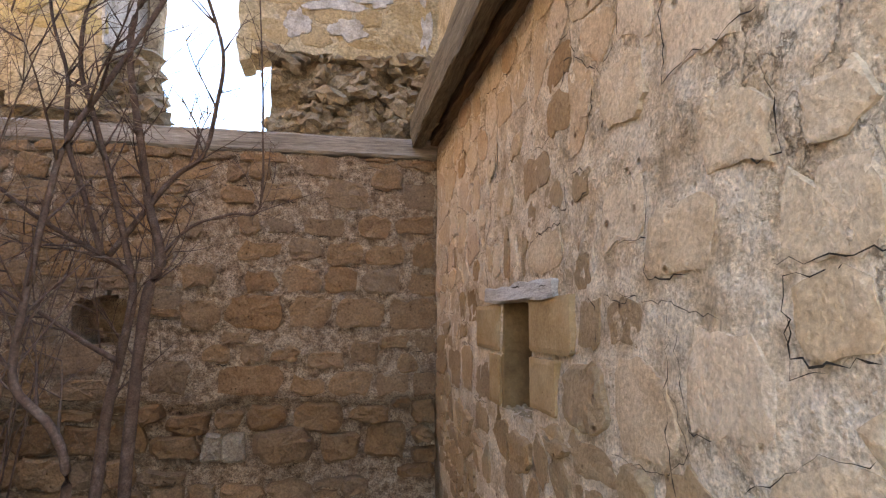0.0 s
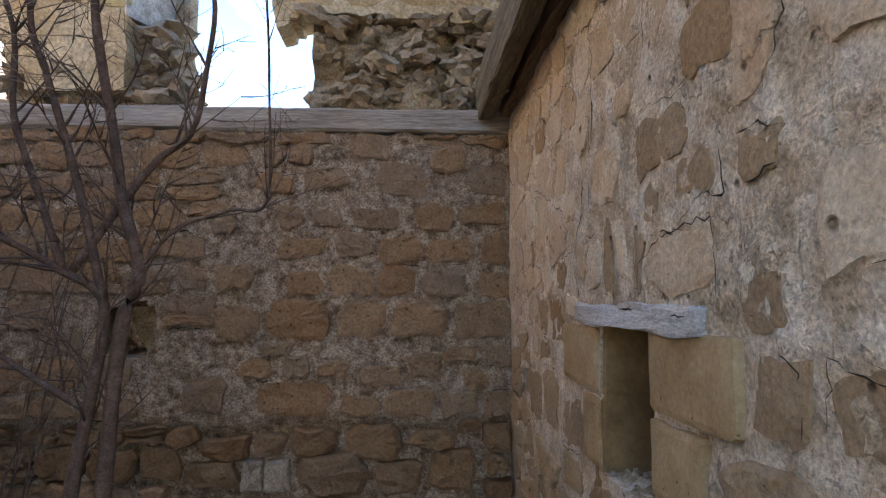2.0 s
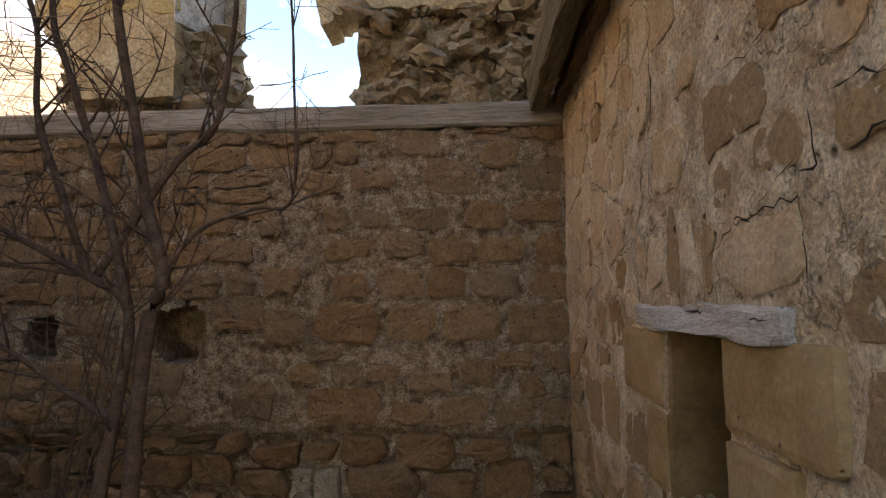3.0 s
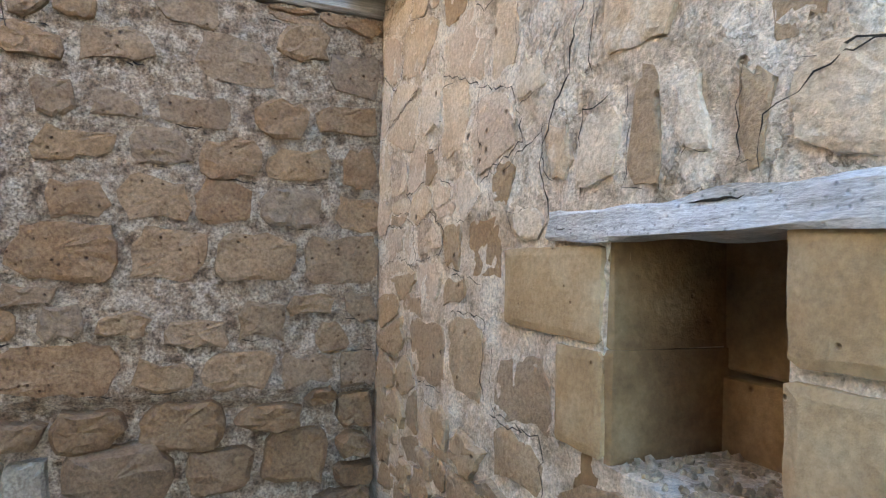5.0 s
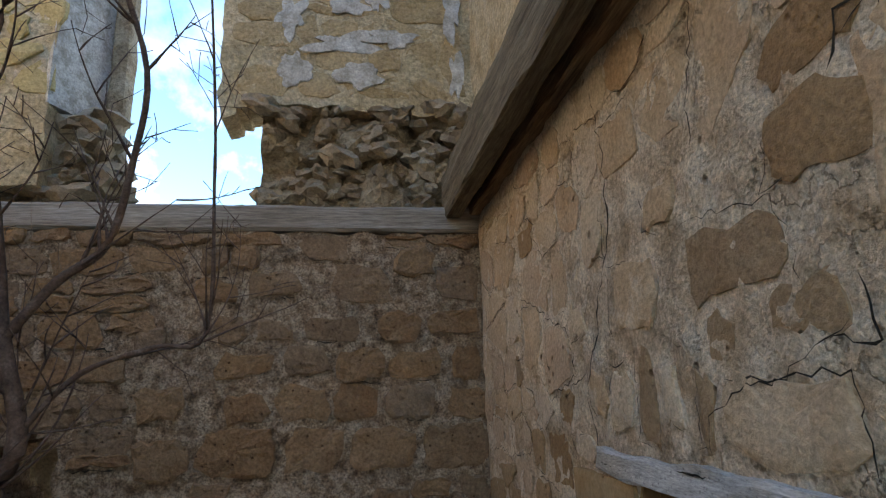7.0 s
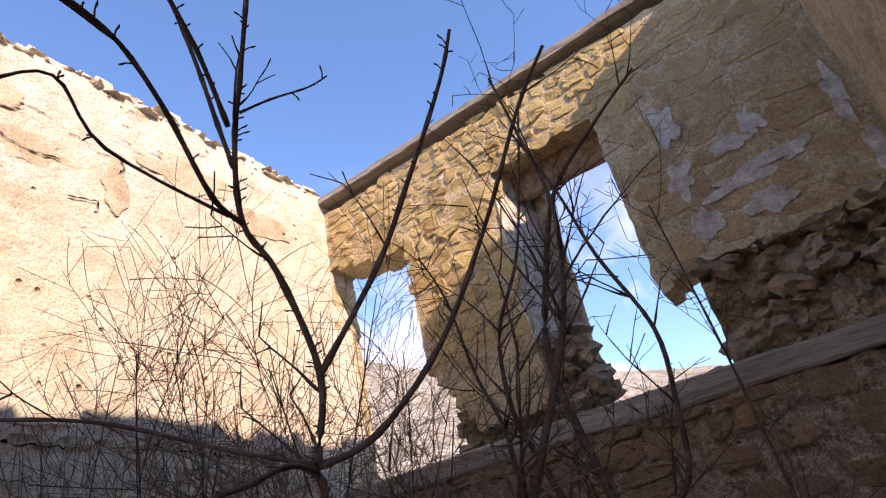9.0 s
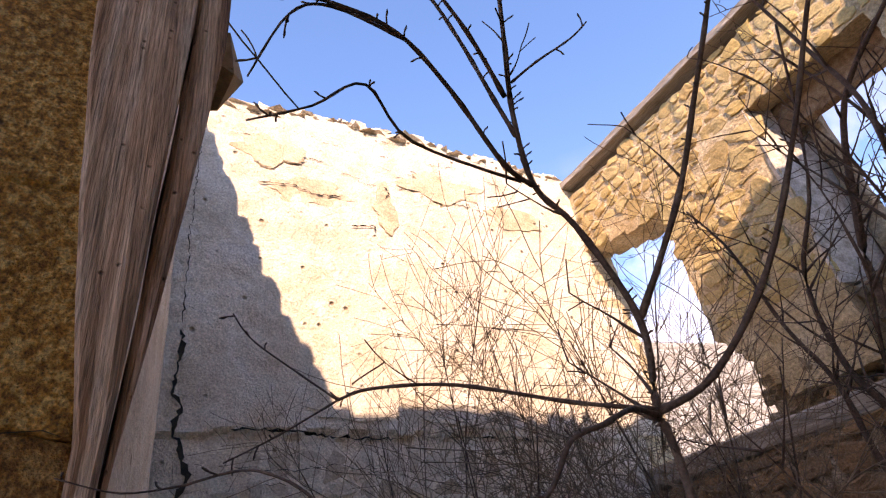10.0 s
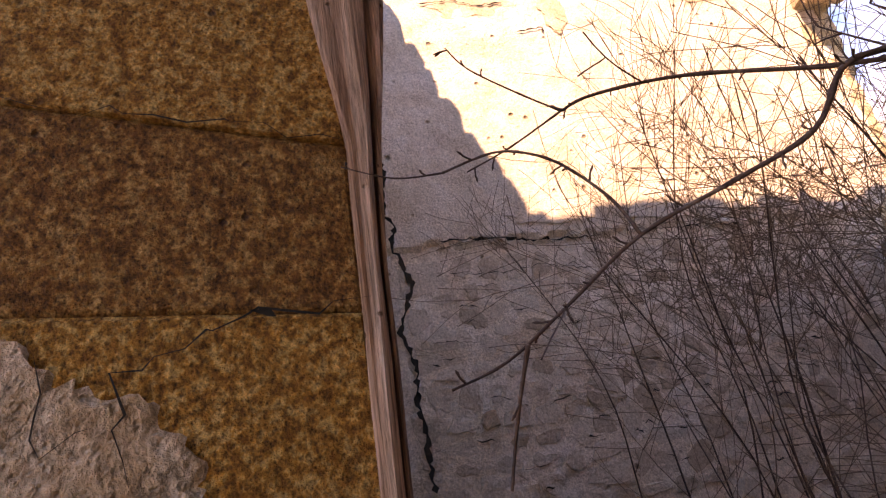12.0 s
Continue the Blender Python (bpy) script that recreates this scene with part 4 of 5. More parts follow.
# dark ribbons mostly along the undersides of stones, painting the shade in the joints
for u, z, w, h in KEY_B + cb:
    if rng.random() < 0.6:
        a, b = sorted((rng.uniform(-1, 1), rng.uniform(-1, 1)))
        y = z - h - 0.004 if rng.random() < 0.75 else z + h + 0.004
        if b - a > 0.4 and keep_b(u, y):
            v, f = ribbon([(u + a * w, y), (u + (a + b) / 2 * w, y + rng.uniform(-0.006, 0.006)), (u + b * w, y)], rng.uniform(0.004, 0.010), 0.004, rng, relief_b)
            part("crack", mesh_of("crack", v, f, M_crack), wall_north)

for u, z, w, h in GREY_B:
    v, f = shaped([(u - w, z - h), (u + w, z - h), (u + w, z + h), (u - w, z + h)], 0.002, 0.05, rng, chip=0.1, fine=0.03, rough=0.009)[1:]
    part("stone", mesh_of("stone", v, f, M_grey_stone, False), wall_north, "pale squared stone", Matrix.Translation((u, z, relief_b(u, z))))

# west wall: patches of bare rubble below, thin stones showing through the plaster above
rng = random.Random(41)
cc = [b for b in courses(-2.98, 0.0, 0.0, 2.78, (0.08, 0.14), (0.09, 0.20), rng, 0.03) if rng.random() < 0.75 and b[0] - b[2] > -3.0]
cc.sort(key=lambda b: -b[1])
lay(wall_west, rubble(jitter(cc, rng), (-3.0, 0.0, 0.0, 2.8)), lambda u, v: v > 1.2, M_stone_c1, M_stone_c, rng, (0.001, 0.008), (0.004, 0.026), relief_c, rough=0.012, chip=0.34, fine=0.04, flat=0.5, lean=0.03)
tops = [(u, 5.2 - 0.11 * max(0, -u - 1.7) ** 1.5 + rng.uniform(-0.07, 0.0), rng.uniform(0.06, 0.17), rng.uniform(0.012, 0.03)) for u in [-2.95 + 0.075 * k for k in range(44)]]
for b in tops:
    v, f = rock_verts((0, 0, 0), (b[2], b[3], 0.12), rng, 2)
    part("coping_stone", mesh_of("coping_stone", v, f, M_stone_c1, False), wall_west, m=Matrix.Translation((b[0], b[1], -0.1)))
flakes = [(-2.3, 4.45, 0.28, 0.11), (-1.75, 4.42, 0.09, 0.17), (-2.55, 4.72, 0.22, 0.12), (-1.25, 4.75, 0.35, 0.12), (-0.6, 4.6, 0.3, 0.1), (-2.1, 3.0, 0.28, 0.06), (-1.2, 2.95, 0.4, 0.05)]
for b in flakes:
    v, f = blob_verts(*b, relief_c(b[0], b[1]) + 0.003, 0.004, rng, 60, 0.4)
    part("plaster_flake", mesh_of("plaster_flake", v, f, M_tan if b[1] > 4 else M_plaster_c, False), wall_west)
for pts, w in (([(-2.98, 3.37), (-2.97, 3.27), (-3.0, 3.04), (-2.95, 2.97), (-2.98, 2.86), (-2.94, 2.8), (-2.90, 2.66), (-2.99, 2.42), (-2.93, 2.25), (-2.95, 2.09), (-2.93, 1.86), (-2.92, 1.67)], 0.034), ([(-2.97, 4.9), (-2.985, 4.0), (-2.98, 3.4)], 0.008),
               ([(-2.72, 2.875), (-2.5, 2.87), (-2.3, 2.86), (-2.05, 2.845), (-1.79, 2.84)], 0.012), ([(-1.6, 2.85), (-1.2, 2.85), (-0.6, 2.83)], 0.006),
               ([(-2.63, 4.43), (-2.4, 4.47), (-2.25, 4.43), (-2.07, 4.45)], 0.012), ([(-1.75, 4.62), (-1.7, 4.55), (-1.76, 4.5)], 0.014), ([(-2.02, 4.23), (-1.85, 4.26), (-1.84, 4.2)], 0.012),
               ([(-2.7, 2.7), (-2.4, 2.68), (-2.2, 2.71), (-1.9, 2.66)], 0.006), ([(-2.85, 2.35), (-2.6, 2.33)], 0.006),
               ([(-2.98, 3.5), (-2.88, 3.47), (-2.83, 3.36)], 0.004)):
    v, f = ribbon(pts, w, 0.014, rng, relief_c)
    part("crack", mesh_of("crack", v, f, M_crack), wall_west)
for k in range(26):
    u, z, l = rng.uniform(-2.8, -0.2), rng.uniform(4.55, 5.1), rng.uniform(0.03, 0.1)
    v, f = ribbon([(u - l, z + rng.uniform(-0.015, 0.015)), (u, z), (u + l, z - rng.uniform(-0.01, 0.03))], 0.006, 0.007, rng, relief_c)
    part("crack", mesh_of("crack", v, f, M_crack), wall_west)

for k in range(60):
    u, z, l = rng.uniform(-2.9, -0.3), rng.uniform(1.5, 2.8), rng.uniform(0.02, 0.07)
    v, f = ribbon([(u - l, z + rng.uniform(-0.012, 0.012)), (u, z), (u + l, z + rng.uniform(-0.02, 0.012))], rng.uniform(0.005, 0.012), 0.009, rng, relief_c)
    part("crack", mesh_of("crack", v, f, M_crack), wall_west)

# door jamb: squared ochre blocks
rng = random.Random(51)
FJ = frame_of((JX, -3.368, 0), (0, 1, 0), (1, 0, 0))
jamb = tagged(part("door_1", None, m=FJ), "doorway jamb of pitted ochre stone blocks", "door jamb", kind="structure")
levels = [0.0, 0.32, 0.66, 0.98, 1.30, 1.62, 1.912, 2.072, 2.326, 2.62, 2.96, 3.3]
SLOPE = {1.912: -0.09, 2.072: -0.19}
for a, b in zip(levels, levels[1:]):
    v, f = box_verts(-0.618, -0.002, a + 0.001, b - 0.001, -0.1, 0.004 + rng.uniform(0, 0.004), rng, 0.004, 0.002)
    v = [(x, y + x * (SLOPE.get(a, 0) * (b - y) + SLOPE.get(b, 0) * (y - a)) / (b - a), z) for x, y, z in v]
    part("ashlar", mesh_of("ashlar", v, f, M_jamb_dark if a == 1.912 else M_jamb, False), jamb)
v, f = blob_verts(-0.34, 1.765, 0.215, 0.18, 0.009, 0.004, rng, 110, 0.16)
part("mortar_patch", mesh_of("mortar_patch", v, f, M_patch, False), jamb, "grey mortar patch")
for pts, w in (([(-0.0, 1.916), (-0.05, 1.918), (-0.1, 1.916), (-0.129, 1.909), (-0.16, 1.89), (-0.191, 1.877), (-0.185, 1.84), (-0.18, 1.80)], 0.0024), ([(-0.07, 1.917), (-0.095, 1.921)], 0.006),
               ([(-0.25, 1.90), (-0.24, 1.86), (-0.23, 1.835), (-0.205, 1.845)], 0.0015), ([(-0.31, 2.131), (-0.24, 2.118), (-0.18, 2.106), (-0.1, 2.091), (-0.005, 2.073)], 0.0016)):
    v, f = ribbon(pts, w, 0.0145, rng, lambda u, v: 0.0)
    part("crack", mesh_of("crack", v, f, M_crack), jamb)
v, f = rock_verts((0, 0, 0), (0.07, 0.09, 0.07), rng)
corbel = part("corbel_stone", mesh_of("corbel_stone", v, f, M_ochre, False), wall_south, m=Matrix.Translation((0.20, 2.77, 0.06)))

# ---- upper north wall ----
def relief_u(u, v):
    return -YU + 0.015 * fbm((u, v, 9.0), 2.5) + 0.006 * fbm((u, v, 1.0), 10.0)


rng = random.Random(61)
cu = [b for b in courses(-3.75, -0.05, 3.2, 5.05, (0.07, 0.13), (0.08, 0.2), rng, 0.03)
      if keep_upper(b[0] - b[2], b[1] - b[3]) and keep_upper(b[0] + b[2], b[1] + b[3]) and keep_upper(b[0] - b[2], b[1] + b[3]) and keep_upper(b[0] + b[2], b[1] - b[3])
      and (b[1] > 4.5 and b[0] < -1.0 or -2.95 < b[0] < -2.5 and b[1] > 3.9 or rng.random() < (0.0 if b[0] > -1.4 else 0.4))]
cu.sort(key=lambda b: b[0])
lay(upper_north, rubble(jitter(cu, rng), (-3.75, 0.0, 2.7, 5.1)), lambda u, v: True, M_stone_u, M_stone_u_rest, rng, (0.003, 0.016), (0.004, 0.016), relief_u, rough=0.012, chip=0.32, fine=0.05, flat=0.5)
cp = [b for b in courses(-1.3, 0.0, 3.3, 5.0, (0.11, 0.2), (0.13, 0.3), rng, 0.03) if b[0] - b[2] > -1.28 and rng.random() < 0.6]
lay(upper_north, rubble(jitter(cp, rng), (-1.3, 0.0, 3.28, 5.0)), lambda u, v: True, M_pier, M_pier, rng, (0.001, 0.007), (0.004, 0.02), relief_u, rough=0.014, chip=0.32, fine=0.04, flat=0.5, lean=0.03)
for b in ((-0.93, 4.17, 0.09, 0.16), (-0.98, 3.78, 0.08, 0.12), (-0.66, 3.85, 0.10, 0.05), (-0.5, 3.92, 0.05, 0.11), (-0.72, 3.62, 0.2, 0.08), (-0.42, 3.65, 0.14, 0.06), (-0.95, 3.45, 0.08, 0.11), (-0.06, 3.45, 0.04, 0.13), (-0.08, 3.85, 0.05, 0.16), (-0.6, 3.42, 0.12, 0.07)):
    v, f = blob_verts(*b, relief_u(b[0], b[1]) + 0.006, 0.006, rng, 60, 0.5)
    part("plaster_flake", mesh_of("plaster_flake", v, f, M_white, False), upper_north, "white plaster left on the wall")


def core(u0, u1, v0, v1, back, count, seed, drop):
    """Broken rubble core under an overhanging pier."""
    r = random.Random(seed)
    me = wall_mesh("core", lines(u0, u1, 0.04), lines(v0, v1, 0.04), 0.34, lambda u, v: True, lambda u, v: back + 0.13 * fbm((u, v, seed), 5.0), M_core, ragged=0.07)
    ob = part("core", me, upper_north, "broken rubble core of the wall")
    for k in range(count):
        u, v = r.uniform(u0, u1), r.uniform(v0, v1)
        z = r.uniform(0.018, 0.065)
        vv, ff = rock_verts((0, 0, 0), (z * r.uniform(0.8, 1.8), z * r.uniform(0.5, 1.1), z * 1.2), r, 2)
        part("stone", mesh_of("stone", vv, ff, M_stone_core, False), upper_north, m=Matrix.Translation((u, v, back + r.uniform(-0.06, 0.02) + drop * (v - v0))) @ pose(0, 0, 0, 0, 0, r.uniform(-40, 40)))


core(-1.12, 0.02, 2.62, 3.26, -0.20, 130, 3, 0.12)
core(-2.88, -2.0, 2.62, 2.95, -0.22, 60, 5, 0.1)
for k in range(30):
    v, f = rock_verts((0, 0, 0), (rng.uniform(0.07, 0.12), rng.uniform(0.05, 0.08), rng.uniform(0.07, 0.11)), rng, 2)
    part("stone", mesh_of("stone", v, f, M_stone_core, False), upper_north, m=Matrix.Translation((-2.03 + rng.uniform(-0.14, 0.13), 2.70 + 0.018 * k, -0.34 + rng.uniform(-0.06, 0.08))))
for k in range(60):
    z = rng.uniform(0.012, 0.05)
    v, f = rock_verts((0, 0, 0), (z * 1.5, z * 0.8, z), rng)
    part("stone", mesh_of("stone", v, f, M_stone_core, False), upper_north, m=Matrix.Translation((rng.uniform(-3.7, -1.1), 2.64, rng.uniform(-0.42, -0.08))))
# wall head carried far back to seal the cavity below from the sky
ledge = part("wall_ledge", wall_mesh("wall_ledge", lines(-3.79, 0.0, 0.06), [2.504, 2.56, 2.64], 1.05, lambda u, v: True, lambda u, v: -0.15 + 0.01 * fbm((u, v, 3.0), 8.0), M_core), m=FB)
tagged(ledge, "rubble wall head under the window gaps", "wall", kind="structure")
# splayed white reveal and stone mullion of the wide window
window = tagged(part("window_2", None, m=FB), "empty window opening with white splayed reveal", "window", kind="structure")
v = [(-2.16, 3.2, -0.115), (-1.99, 3.2, -0.5), (-1.99, 4.53, -0.5), (-2.16, 4.53, -0.115), (-2.3, 3.2, -0.2), (-2.2, 3.2, -0.5), (-2.2, 4.53, -0.5), (-2.3, 4.53, -0.2)]
part("reveal", mesh_of("reveal", v, [(0, 1, 2, 3), (4, 7, 6, 5), (0, 4, 5, 1), (3, 2, 6, 7), (1, 5, 6, 2), (0, 3, 7, 4)], M_white, False), window, "white plastered splay")
v, f = timber_verts(1.28, 0.10, 0.12, rng, 20, worn=0.01)
part("mullion", mesh_of("mullion", v, f, M_core, False), window, "grey stone upright", Matrix.Translation((-1.95, 3.25, -0.47)) @ pose(0, 0, 0, 0, 0, 90))
v, f = timber_verts(0.95, 0.07, 0.42, rng, 20, worn=0.01)
part("head_timber", mesh_of("head_timber", v, f, M_brown_wood, False), window, "dark wooden window head", Matrix.Translation((-2.2, 4.50, -0.335)) @ pose(0, 0, 0, 90))
v, f = timber_verts(3.85, 0.5, 0.06, rng, 40, worn=0.012)
coping = part("wall_plate", mesh_of("wall_plate", v, f, M_grey_wood, False), m=pose(-3.79, 0.30, 5.115, 0, -1.4, 0))
tagged(coping, "grey timber wall plate along the broken wall top", "beam")


# ---- bare trees ----
def twig(out, start, way, length, radius, rng, depth, droop=0.0):
    n = max(5, int(length / 0.03))
    p, d = Vector(start), Vector(way).normalized()
    pts, rad = [p.copy()], [radius]
    bend = Vector((rng.uniform(-1, 1), rng.uniform(-1, 1), rng.uniform(-0.5, 1))) * 0.16
    for k in range(n):
        d = (d + bend * 0.35 + Vector((rng.uniform(-1, 1), rng.uniform(-1, 1), rng.uniform(-1, 1))) * 0.075 + Vector((0, 0, -droop))).normalized()
        p = p + d * (length / n)
        pts.append(p.copy())
        rad.append(radius * (1 - 0.75 * (k + 1) / n) * (1.35 if k % 3 == 0 else 1.0))
        if depth > 0 and k > 1 and rng.random() < 0.42:
            side = d.orthogonal()
            side.rotate(Matrix.Rotation(rng.uniform(0, 6.28), 3, d))
            twig(out, p, d * 0.8 + side * 0.7, length * rng.uniform(0.3, 0.6), radius * 0.55, rng, depth - 1, droop)
    out.append(tube(pts, [max(r, 0.0009) for r in rad], 4))


def smooth(points, n=5):
    pts = [Vector(p) for p in points]
    out = []
    for i in range(len(pts) - 1):
        a, b, c, d = pts[max(i - 1, 0)], pts[i], pts[i + 1], pts[min(i + 2, len(pts) - 1)]
        for k in range(n):
            t = k / n
            out.append(0.5 * (2 * b + (c - a) * t + (2 * a - 5 * b + 4 * c - d) * t * t + (3 * b - a - 3 * c + d) * t ** 3))
    out.append(pts[-1])
    return out


def bare_tree(name, label, limbs, rng, twigs, length, depth, group="", spurs=0, clear=0.9):
    """limbs: (part name, points, thick, thin). Twigs grow along every limb."""
    base = limbs[0][1][0]
    tree = tagged(new(name), label, "tree" if "tree" in name else "shrub", group)
    tree.location = base
    back = Matrix.Translation(-Vector(base))
    fine = []
    for nm, pts, r0, r1 in limbs:
        pp = smooth(pts)
        rr = [r0 + (r1 - r0) * k / (len(pp) - 1) for k in range(len(pp))]
        rr = [r * (1.0 + 0.10 * noise.noise((k * 0.7, r0 * 900, 0)) + (0.22 if k % 4 == 1 and r0 < 0.012 else 0)) for k, r in enumerate(rr)]
        v, f = tube([back @ p for p in pp], rr, 7)
        part(nm, mesh_of(nm, v, f, M_bark), tree)
        total = sum((a - b).length for a, b in zip(pp, pp[1:]))
        for k in range(int(twigs * total)):
            i = rng.randrange(len(pp) // 5, len(pp) - 1)
            if pp[i].z < clear and rng.random() < (0.85 if pp[i].z > 0.9 else 1.0):
                continue
            d = (pp[i + 1] - pp[i]).normalized()
            side = d.orthogonal()
            side.rotate(Matrix.Rotation(rng.uniform(0, 6.28), 3, d))
            side = side.normalized()
            twig(fine, back @ pp[i], d * 0.7 + side * 0.8 + Vector((0, 0, 0.25)), length * rng.uniform(0.4, 1.0), min(rr[i] * 0.5, 0.0035), rng, depth)
        for k in range(int(spurs * total)):
            i = rng.randrange(len(pp) // 4, len(pp) - 1)
            d = (pp[i + 1] - pp[i]).normalized()
            side = d.orthogonal()
            side.rotate(Matrix.Rotation(rng.uniform(0, 6.28), 3, d))
            a, h = back @ pp[i].lerp(pp[i + 1], rng.random()), rng.uniform(0.006, 0.018)
            tip = a + (d * 0.5 + side.normalized()) * h
            fine.append(tube([a, a.lerp(tip, 0.5) + d * 0.001, a.lerp(tip, 0.8), tip], [0.0011, 0.0009, 0.0013, 0.0005], 5))
    if fine:
        v, f = gather(fine)
        tagged(part("crown", mesh_of("crown", v, f, M_twig if name == "shrub" else M_bark), tree, "fine bare twigs"), kind="stuff")
    return tree


rng = random.Random(71)
bare_tree("tree", "bare leafless tree with two dark forked stems", [
    ("trunk", [(-1.36, -1.58, 0), (-1.37, -1.6, 0.7), (-1.36, -1.6, 1.13), (-1.33, -1.6, 1.53), (-1.29, -1.6, 1.67), (-1.34, -1.6, 1.86), (-1.37, -1.6, 2.04), (-1.43, -1.62, 2.45), (-1.36, -1.65, 2.7), (-1.24, -1.65, 2.99), (-1.04, -1.65, 3.16), (-0.86, -1.65, 3.28)], 0.026, 0.0045),
    ("trunk", [(-1.5, -1.66, 0), (-1.46, -1.64, 0.7), (-1.44, -1.6, 1.13), (-1.41, -1.6, 1.3), (-1.38, -1.6, 1.58), (-1.48, -1.62, 1.67), (-1.57, -1.65, 1.73), (-1.7, -1.7, 1.82), (-2.0, -1.8, 2.1)], 0.024, 0.004),
    ("limb", [(-1.38, -1.6, 1.58), (-1.43, -1.6, 1.79), (-1.48, -1.6, 1.97), (-1.54, -1.63, 2.2), (-1.58, -1.65, 2.36), (-1.56, -1.65, 2.61), (-1.42, -1.65, 2.86), (-1.27, -1.65, 3.37)], 0.014, 0.004),
    ("limb", [(-1.47, -1.6, 1.67), (-1.34, -1.6, 1.86), (-1.25, -1.6, 1.98), (-1.16, -1.6, 2.06), (-1.12, -1.61, 2.24), (-1.10, -1.63, 2.45), (-1.18, -1.65, 2.72), (-1.23, -1.65, 2.98), (-1.32, -1.65, 3.3)], 0.012, 0.004),
    ("trunk", [(-1.42, -1.95, 0), (-1.33, -2.25, 0.8), (-1.26, -2.38, 1.08), (-1.29, -2.4, 1.21), (-1.375, -2.4, 1.31), (-1.37, -2.4, 1.46), (-1.35, -2.4, 1.62), (-1.33, -2.4, 1.75), (-1.3, -2.4, 1.88), (-1.19, -2.4, 2.08), (-1.1, -2.4, 2.25), (-1.06, -2.4, 2.37), (-1.05, -2.37, 2.52), (-1.08, -2.33, 2.7), (-1.12, -2.3, 2.95)], 0.013, 0.003),
    ("limb", [(-1.48, -1.62, 1.67), (-1.55, -1.64, 1.9), (-1.61, -1.65, 2.09), (-1.62, -1.65, 2.31), (-1.68, -1.65, 2.51), (-1.73, -1.65, 2.8), (-1.81, -1.65, 3.01)], 0.011, 0.003),
    ("limb", [(-1.41, -1.6, 1.3), (-1.53, -1.6, 1.37), (-1.68, -1.62, 1.48), (-1.9, -1.65, 1.62)], 0.012, 0.004),
    ("limb", [(-1.29, -1.6, 1.68), (-1.19, -1.6, 1.79), (-1.05, -1.6, 1.84), (-0.95, -1.6, 1.87), (-0.95, -1.6, 2.19), (-0.96, -1.6, 2.42), (-0.98, -1.65, 2.8)], 0.006, 0.0025),
], rng, 9, 0.36, 2, "bare trees in the ruin", 8)

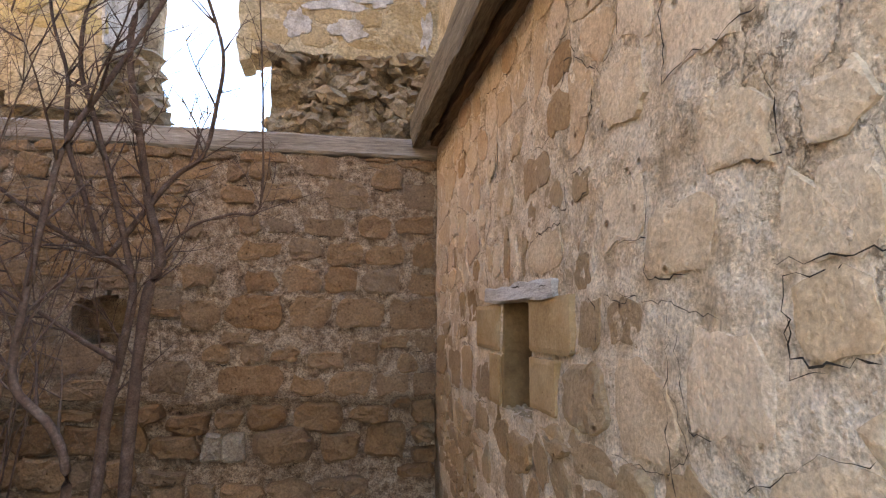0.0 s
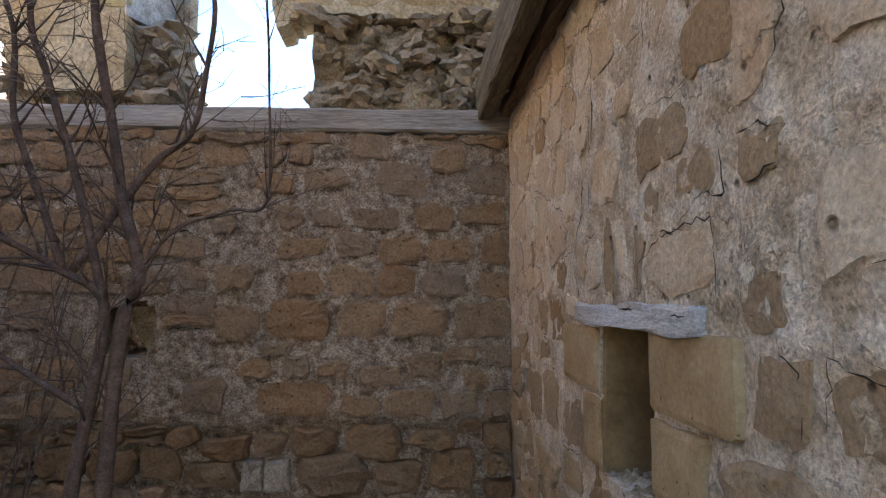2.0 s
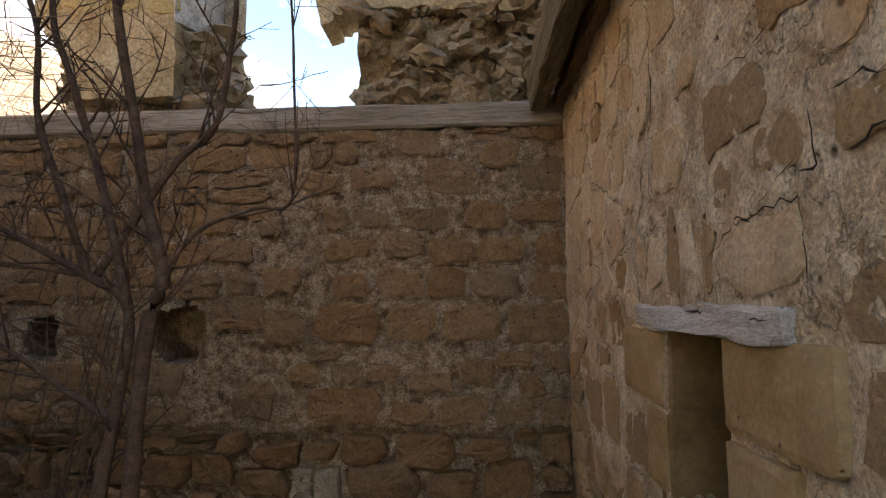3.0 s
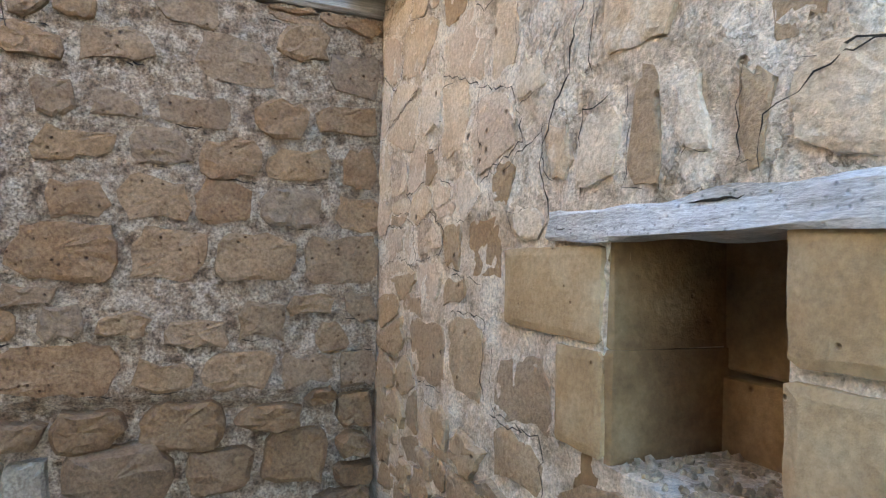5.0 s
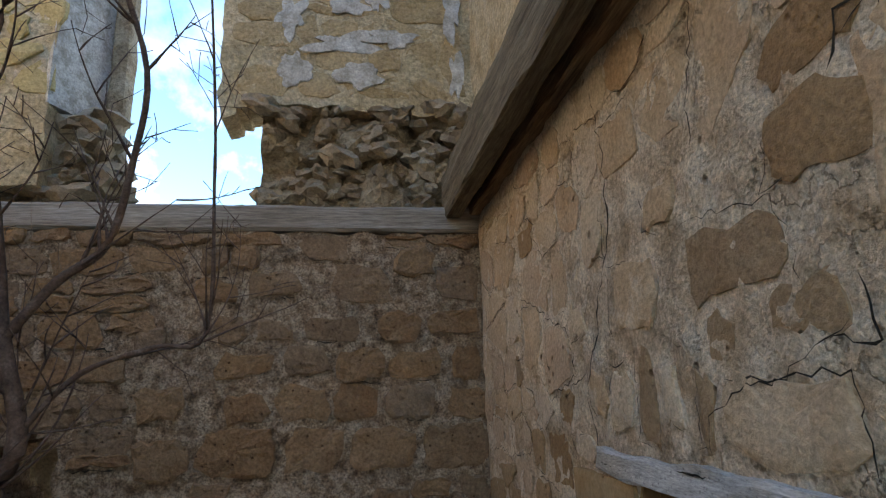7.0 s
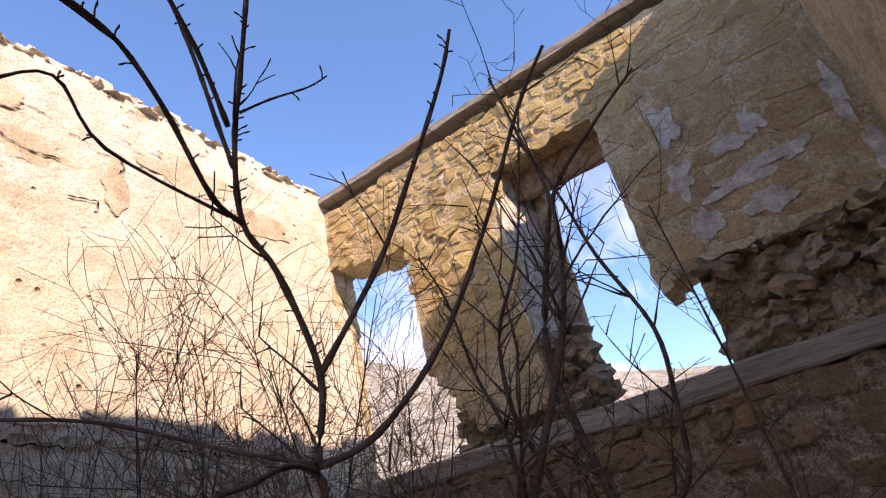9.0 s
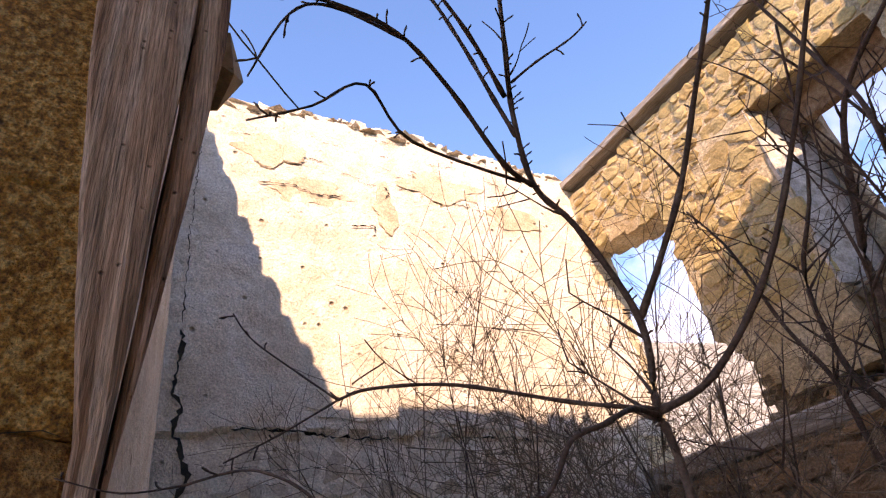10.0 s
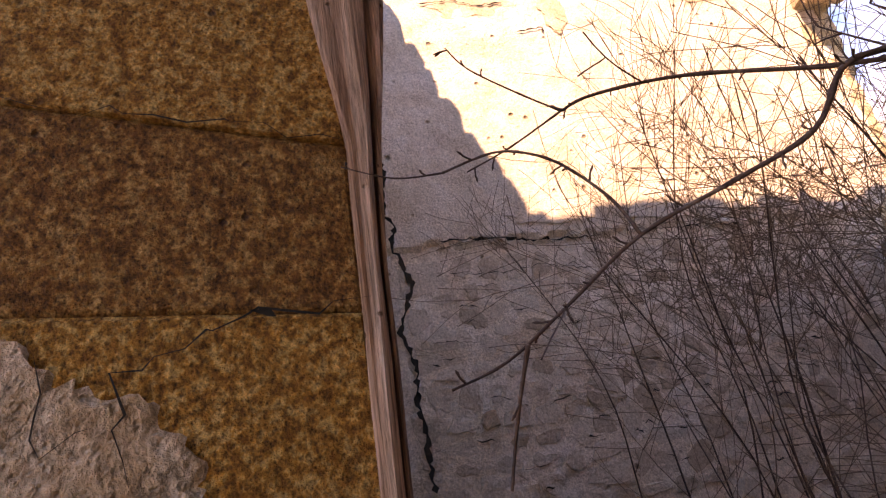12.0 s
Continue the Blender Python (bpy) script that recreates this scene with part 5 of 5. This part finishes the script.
bare_tree("tree", "slender bare sapling with arching budded branches", [
    ("trunk", [(-1.22, -2.70, 0), (-1.25, -2.74, 0.9), (-1.286, -2.79, 1.7), (-1.286, -2.795, 2.024), (-1.284, -2.805, 2.075), (-1.255, -2.818, 2.174), (-1.248, -2.883, 2.29), (-1.25, -2.931, 2.343), (-1.217, -2.967, 2.422), (-1.181, -2.987, 2.487), (-1.131, -3.015, 2.575), (-1.093, -3.038, 2.646)], 0.0058, 0.0024),
    ("limb", [(-1.23, -2.959, 2.398), (-1.221, -2.988, 2.443), (-1.209, -3.024, 2.5), (-1.2, -3.059, 2.552), (-1.195, -3.087, 2.591), (-1.179, -3.114, 2.64)], 0.0032, 0.0018),
    ("limb", [(-1.198, -2.975, 2.454), (-1.166, -2.956, 2.466), (-1.128, -2.93, 2.477), (-1.106, -2.918, 2.489)], 0.0018, 0.0009),
    ("limb", [(-1.25, -2.931, 2.343), (-1.234, -2.986, 2.347), (-1.197, -3.072, 2.399), (-1.168, -3.149, 2.423), (-1.16, -3.228, 2.42), (-1.157, -3.272, 2.397)], 0.0036, 0.0014),
    ("limb", [(-1.2, -2.99, 2.425), (-1.163, -3.058, 2.465), (-1.139, -3.129, 2.512)], 0.0032, 0.0018),
    ("limb", [(-1.251, -2.95, 2.345), (-1.258, -3.093, 2.37), (-1.211, -3.169, 2.382), (-1.215, -3.226, 2.333), (-1.209, -3.287, 2.286)], 0.0021, 0.0010),
    ("limb", [(-1.17, -3.14, 2.42), (-1.17, -3.219, 2.43), (-1.162, -3.264, 2.383), (-1.172, -3.296, 2.297)], 0.0021, 0.0008),
    ("limb", [(-1.255, -2.818, 2.174), (-1.161, -2.798, 2.289), (-1.088, -2.806, 2.378), (-1.003, -2.831, 2.464), (-0.963, -2.85, 2.512)], 0.0042, 0.0021),
    ("limb", [(-1.284, -2.805, 2.075), (-1.236, -2.75, 2.103), (-1.147, -2.707, 2.199), (-1.047, -2.706, 2.327), (-0.949, -2.736, 2.443), (-0.885, -2.751, 2.502)], 0.0049, 0.0021),
    ("limb", [(-1.279, -2.814, 2.076), (-1.338, -2.88, 2.103), (-1.405, -2.989, 2.144), (-1.449, -3.077, 2.152), (-1.467, -3.113, 2.143)], 0.0028, 0.0017),
    ("limb", [(-1.467, -3.113, 2.143), (-1.483, -3.149, 2.177), (-1.494, -3.205, 2.223), (-1.497, -3.228, 2.257)], 0.0014, 0.0008),
    ("limb", [(-1.467, -3.113, 2.143), (-1.479, -3.179, 2.105), (-1.478, -3.235, 2.076)], 0.0014, 0.0008),
    ("limb", [(-1.284, -2.805, 2.07), (-1.262, -2.87, 2.068), (-1.234, -2.949, 2.04), (-1.24, -2.987, 2.027), (-1.26, -3.014, 1.984), (-1.294, -3.072, 1.96), (-1.329, -3.145, 1.933), (-1.352, -3.215, 1.884), (-1.354, -3.27, 1.848), (-1.345, -3.319, 1.831)], 0.0034, 0.0009),
    ("limb", [(-1.329, -3.145, 1.933), (-1.34, -3.157, 1.972), (-1.349, -3.186, 2.009), (-1.361, -3.21, 2.03), (-1.377, -3.24, 2.042), (-1.4, -3.284, 2.036)], 0.0016, 0.0011),
    ("limb", [(-1.4, -3.284, 2.036), (-1.394, -3.331, 2.03), (-1.388, -3.378, 2.041)], 0.0010, 0.0005),
    ("limb", [(-1.334, -3.259, 1.855), (-1.364, -3.268, 1.806), (-1.387, -3.276, 1.755)], 0.0018, 0.0012),
], rng, 3, 0.12, 1, "bare trees in the ruin", 24)


def shrub(base, lean, count, high, rng, label):
    limbs = []
    for k in range(count):
        a = rng.uniform(0, 6.28)
        h = rng.uniform(0.65, 1.0) * high
        s = rng.uniform(0.1, 0.5)
        b = Vector(base) + Vector((math.cos(a) * 0.06, math.sin(a) * 0.06, 0))
        mid = b + Vector((math.cos(a) * s * 0.35 + lean[0] * 0.3, math.sin(a) * s * 0.35 + lean[1] * 0.3, h * 0.55))
        tip = b + Vector((math.cos(a) * s + lean[0], math.sin(a) * s + lean[1], h))
        bow = Vector((rng.uniform(-0.12, 0.12), rng.uniform(-0.12, 0.12), 0))
        limbs.append(("stem", [tuple(b), tuple(mid), tuple((mid + tip) / 2 + bow), tuple(tip)], rng.uniform(0.0025, 0.0055), 0.0014))
    return bare_tree("shrub", label, limbs, rng, 15, 0.5, 1, "bare shrubs along the wall", 0, 1.9)


shrub((-2.25, -2.15, 0.0), (0.05, 0.0), 16, 2.85, rng, "dense bare shrub of thin upright stems")
shrub((-2.5, -1.3, 0.0), (0.1, -0.15), 9, 2.9, rng, "bare shrub of thin grey stems")
shrub((-1.85, -1.75, 0.0), (0.0, -0.25), 14, 2.6, rng, "dense bare shrub of thin upright stems")
shrub((-2.5, -2.35, 0.0), (0.0, -0.1), 5, 3.15, rng, "sparse tall bare shrub of thin pale stems")
shrub((-2.3, -0.7, 0.0), (0.1, 0.1), 7, 2.3, rng, "bare shrub beside the rubble wall")
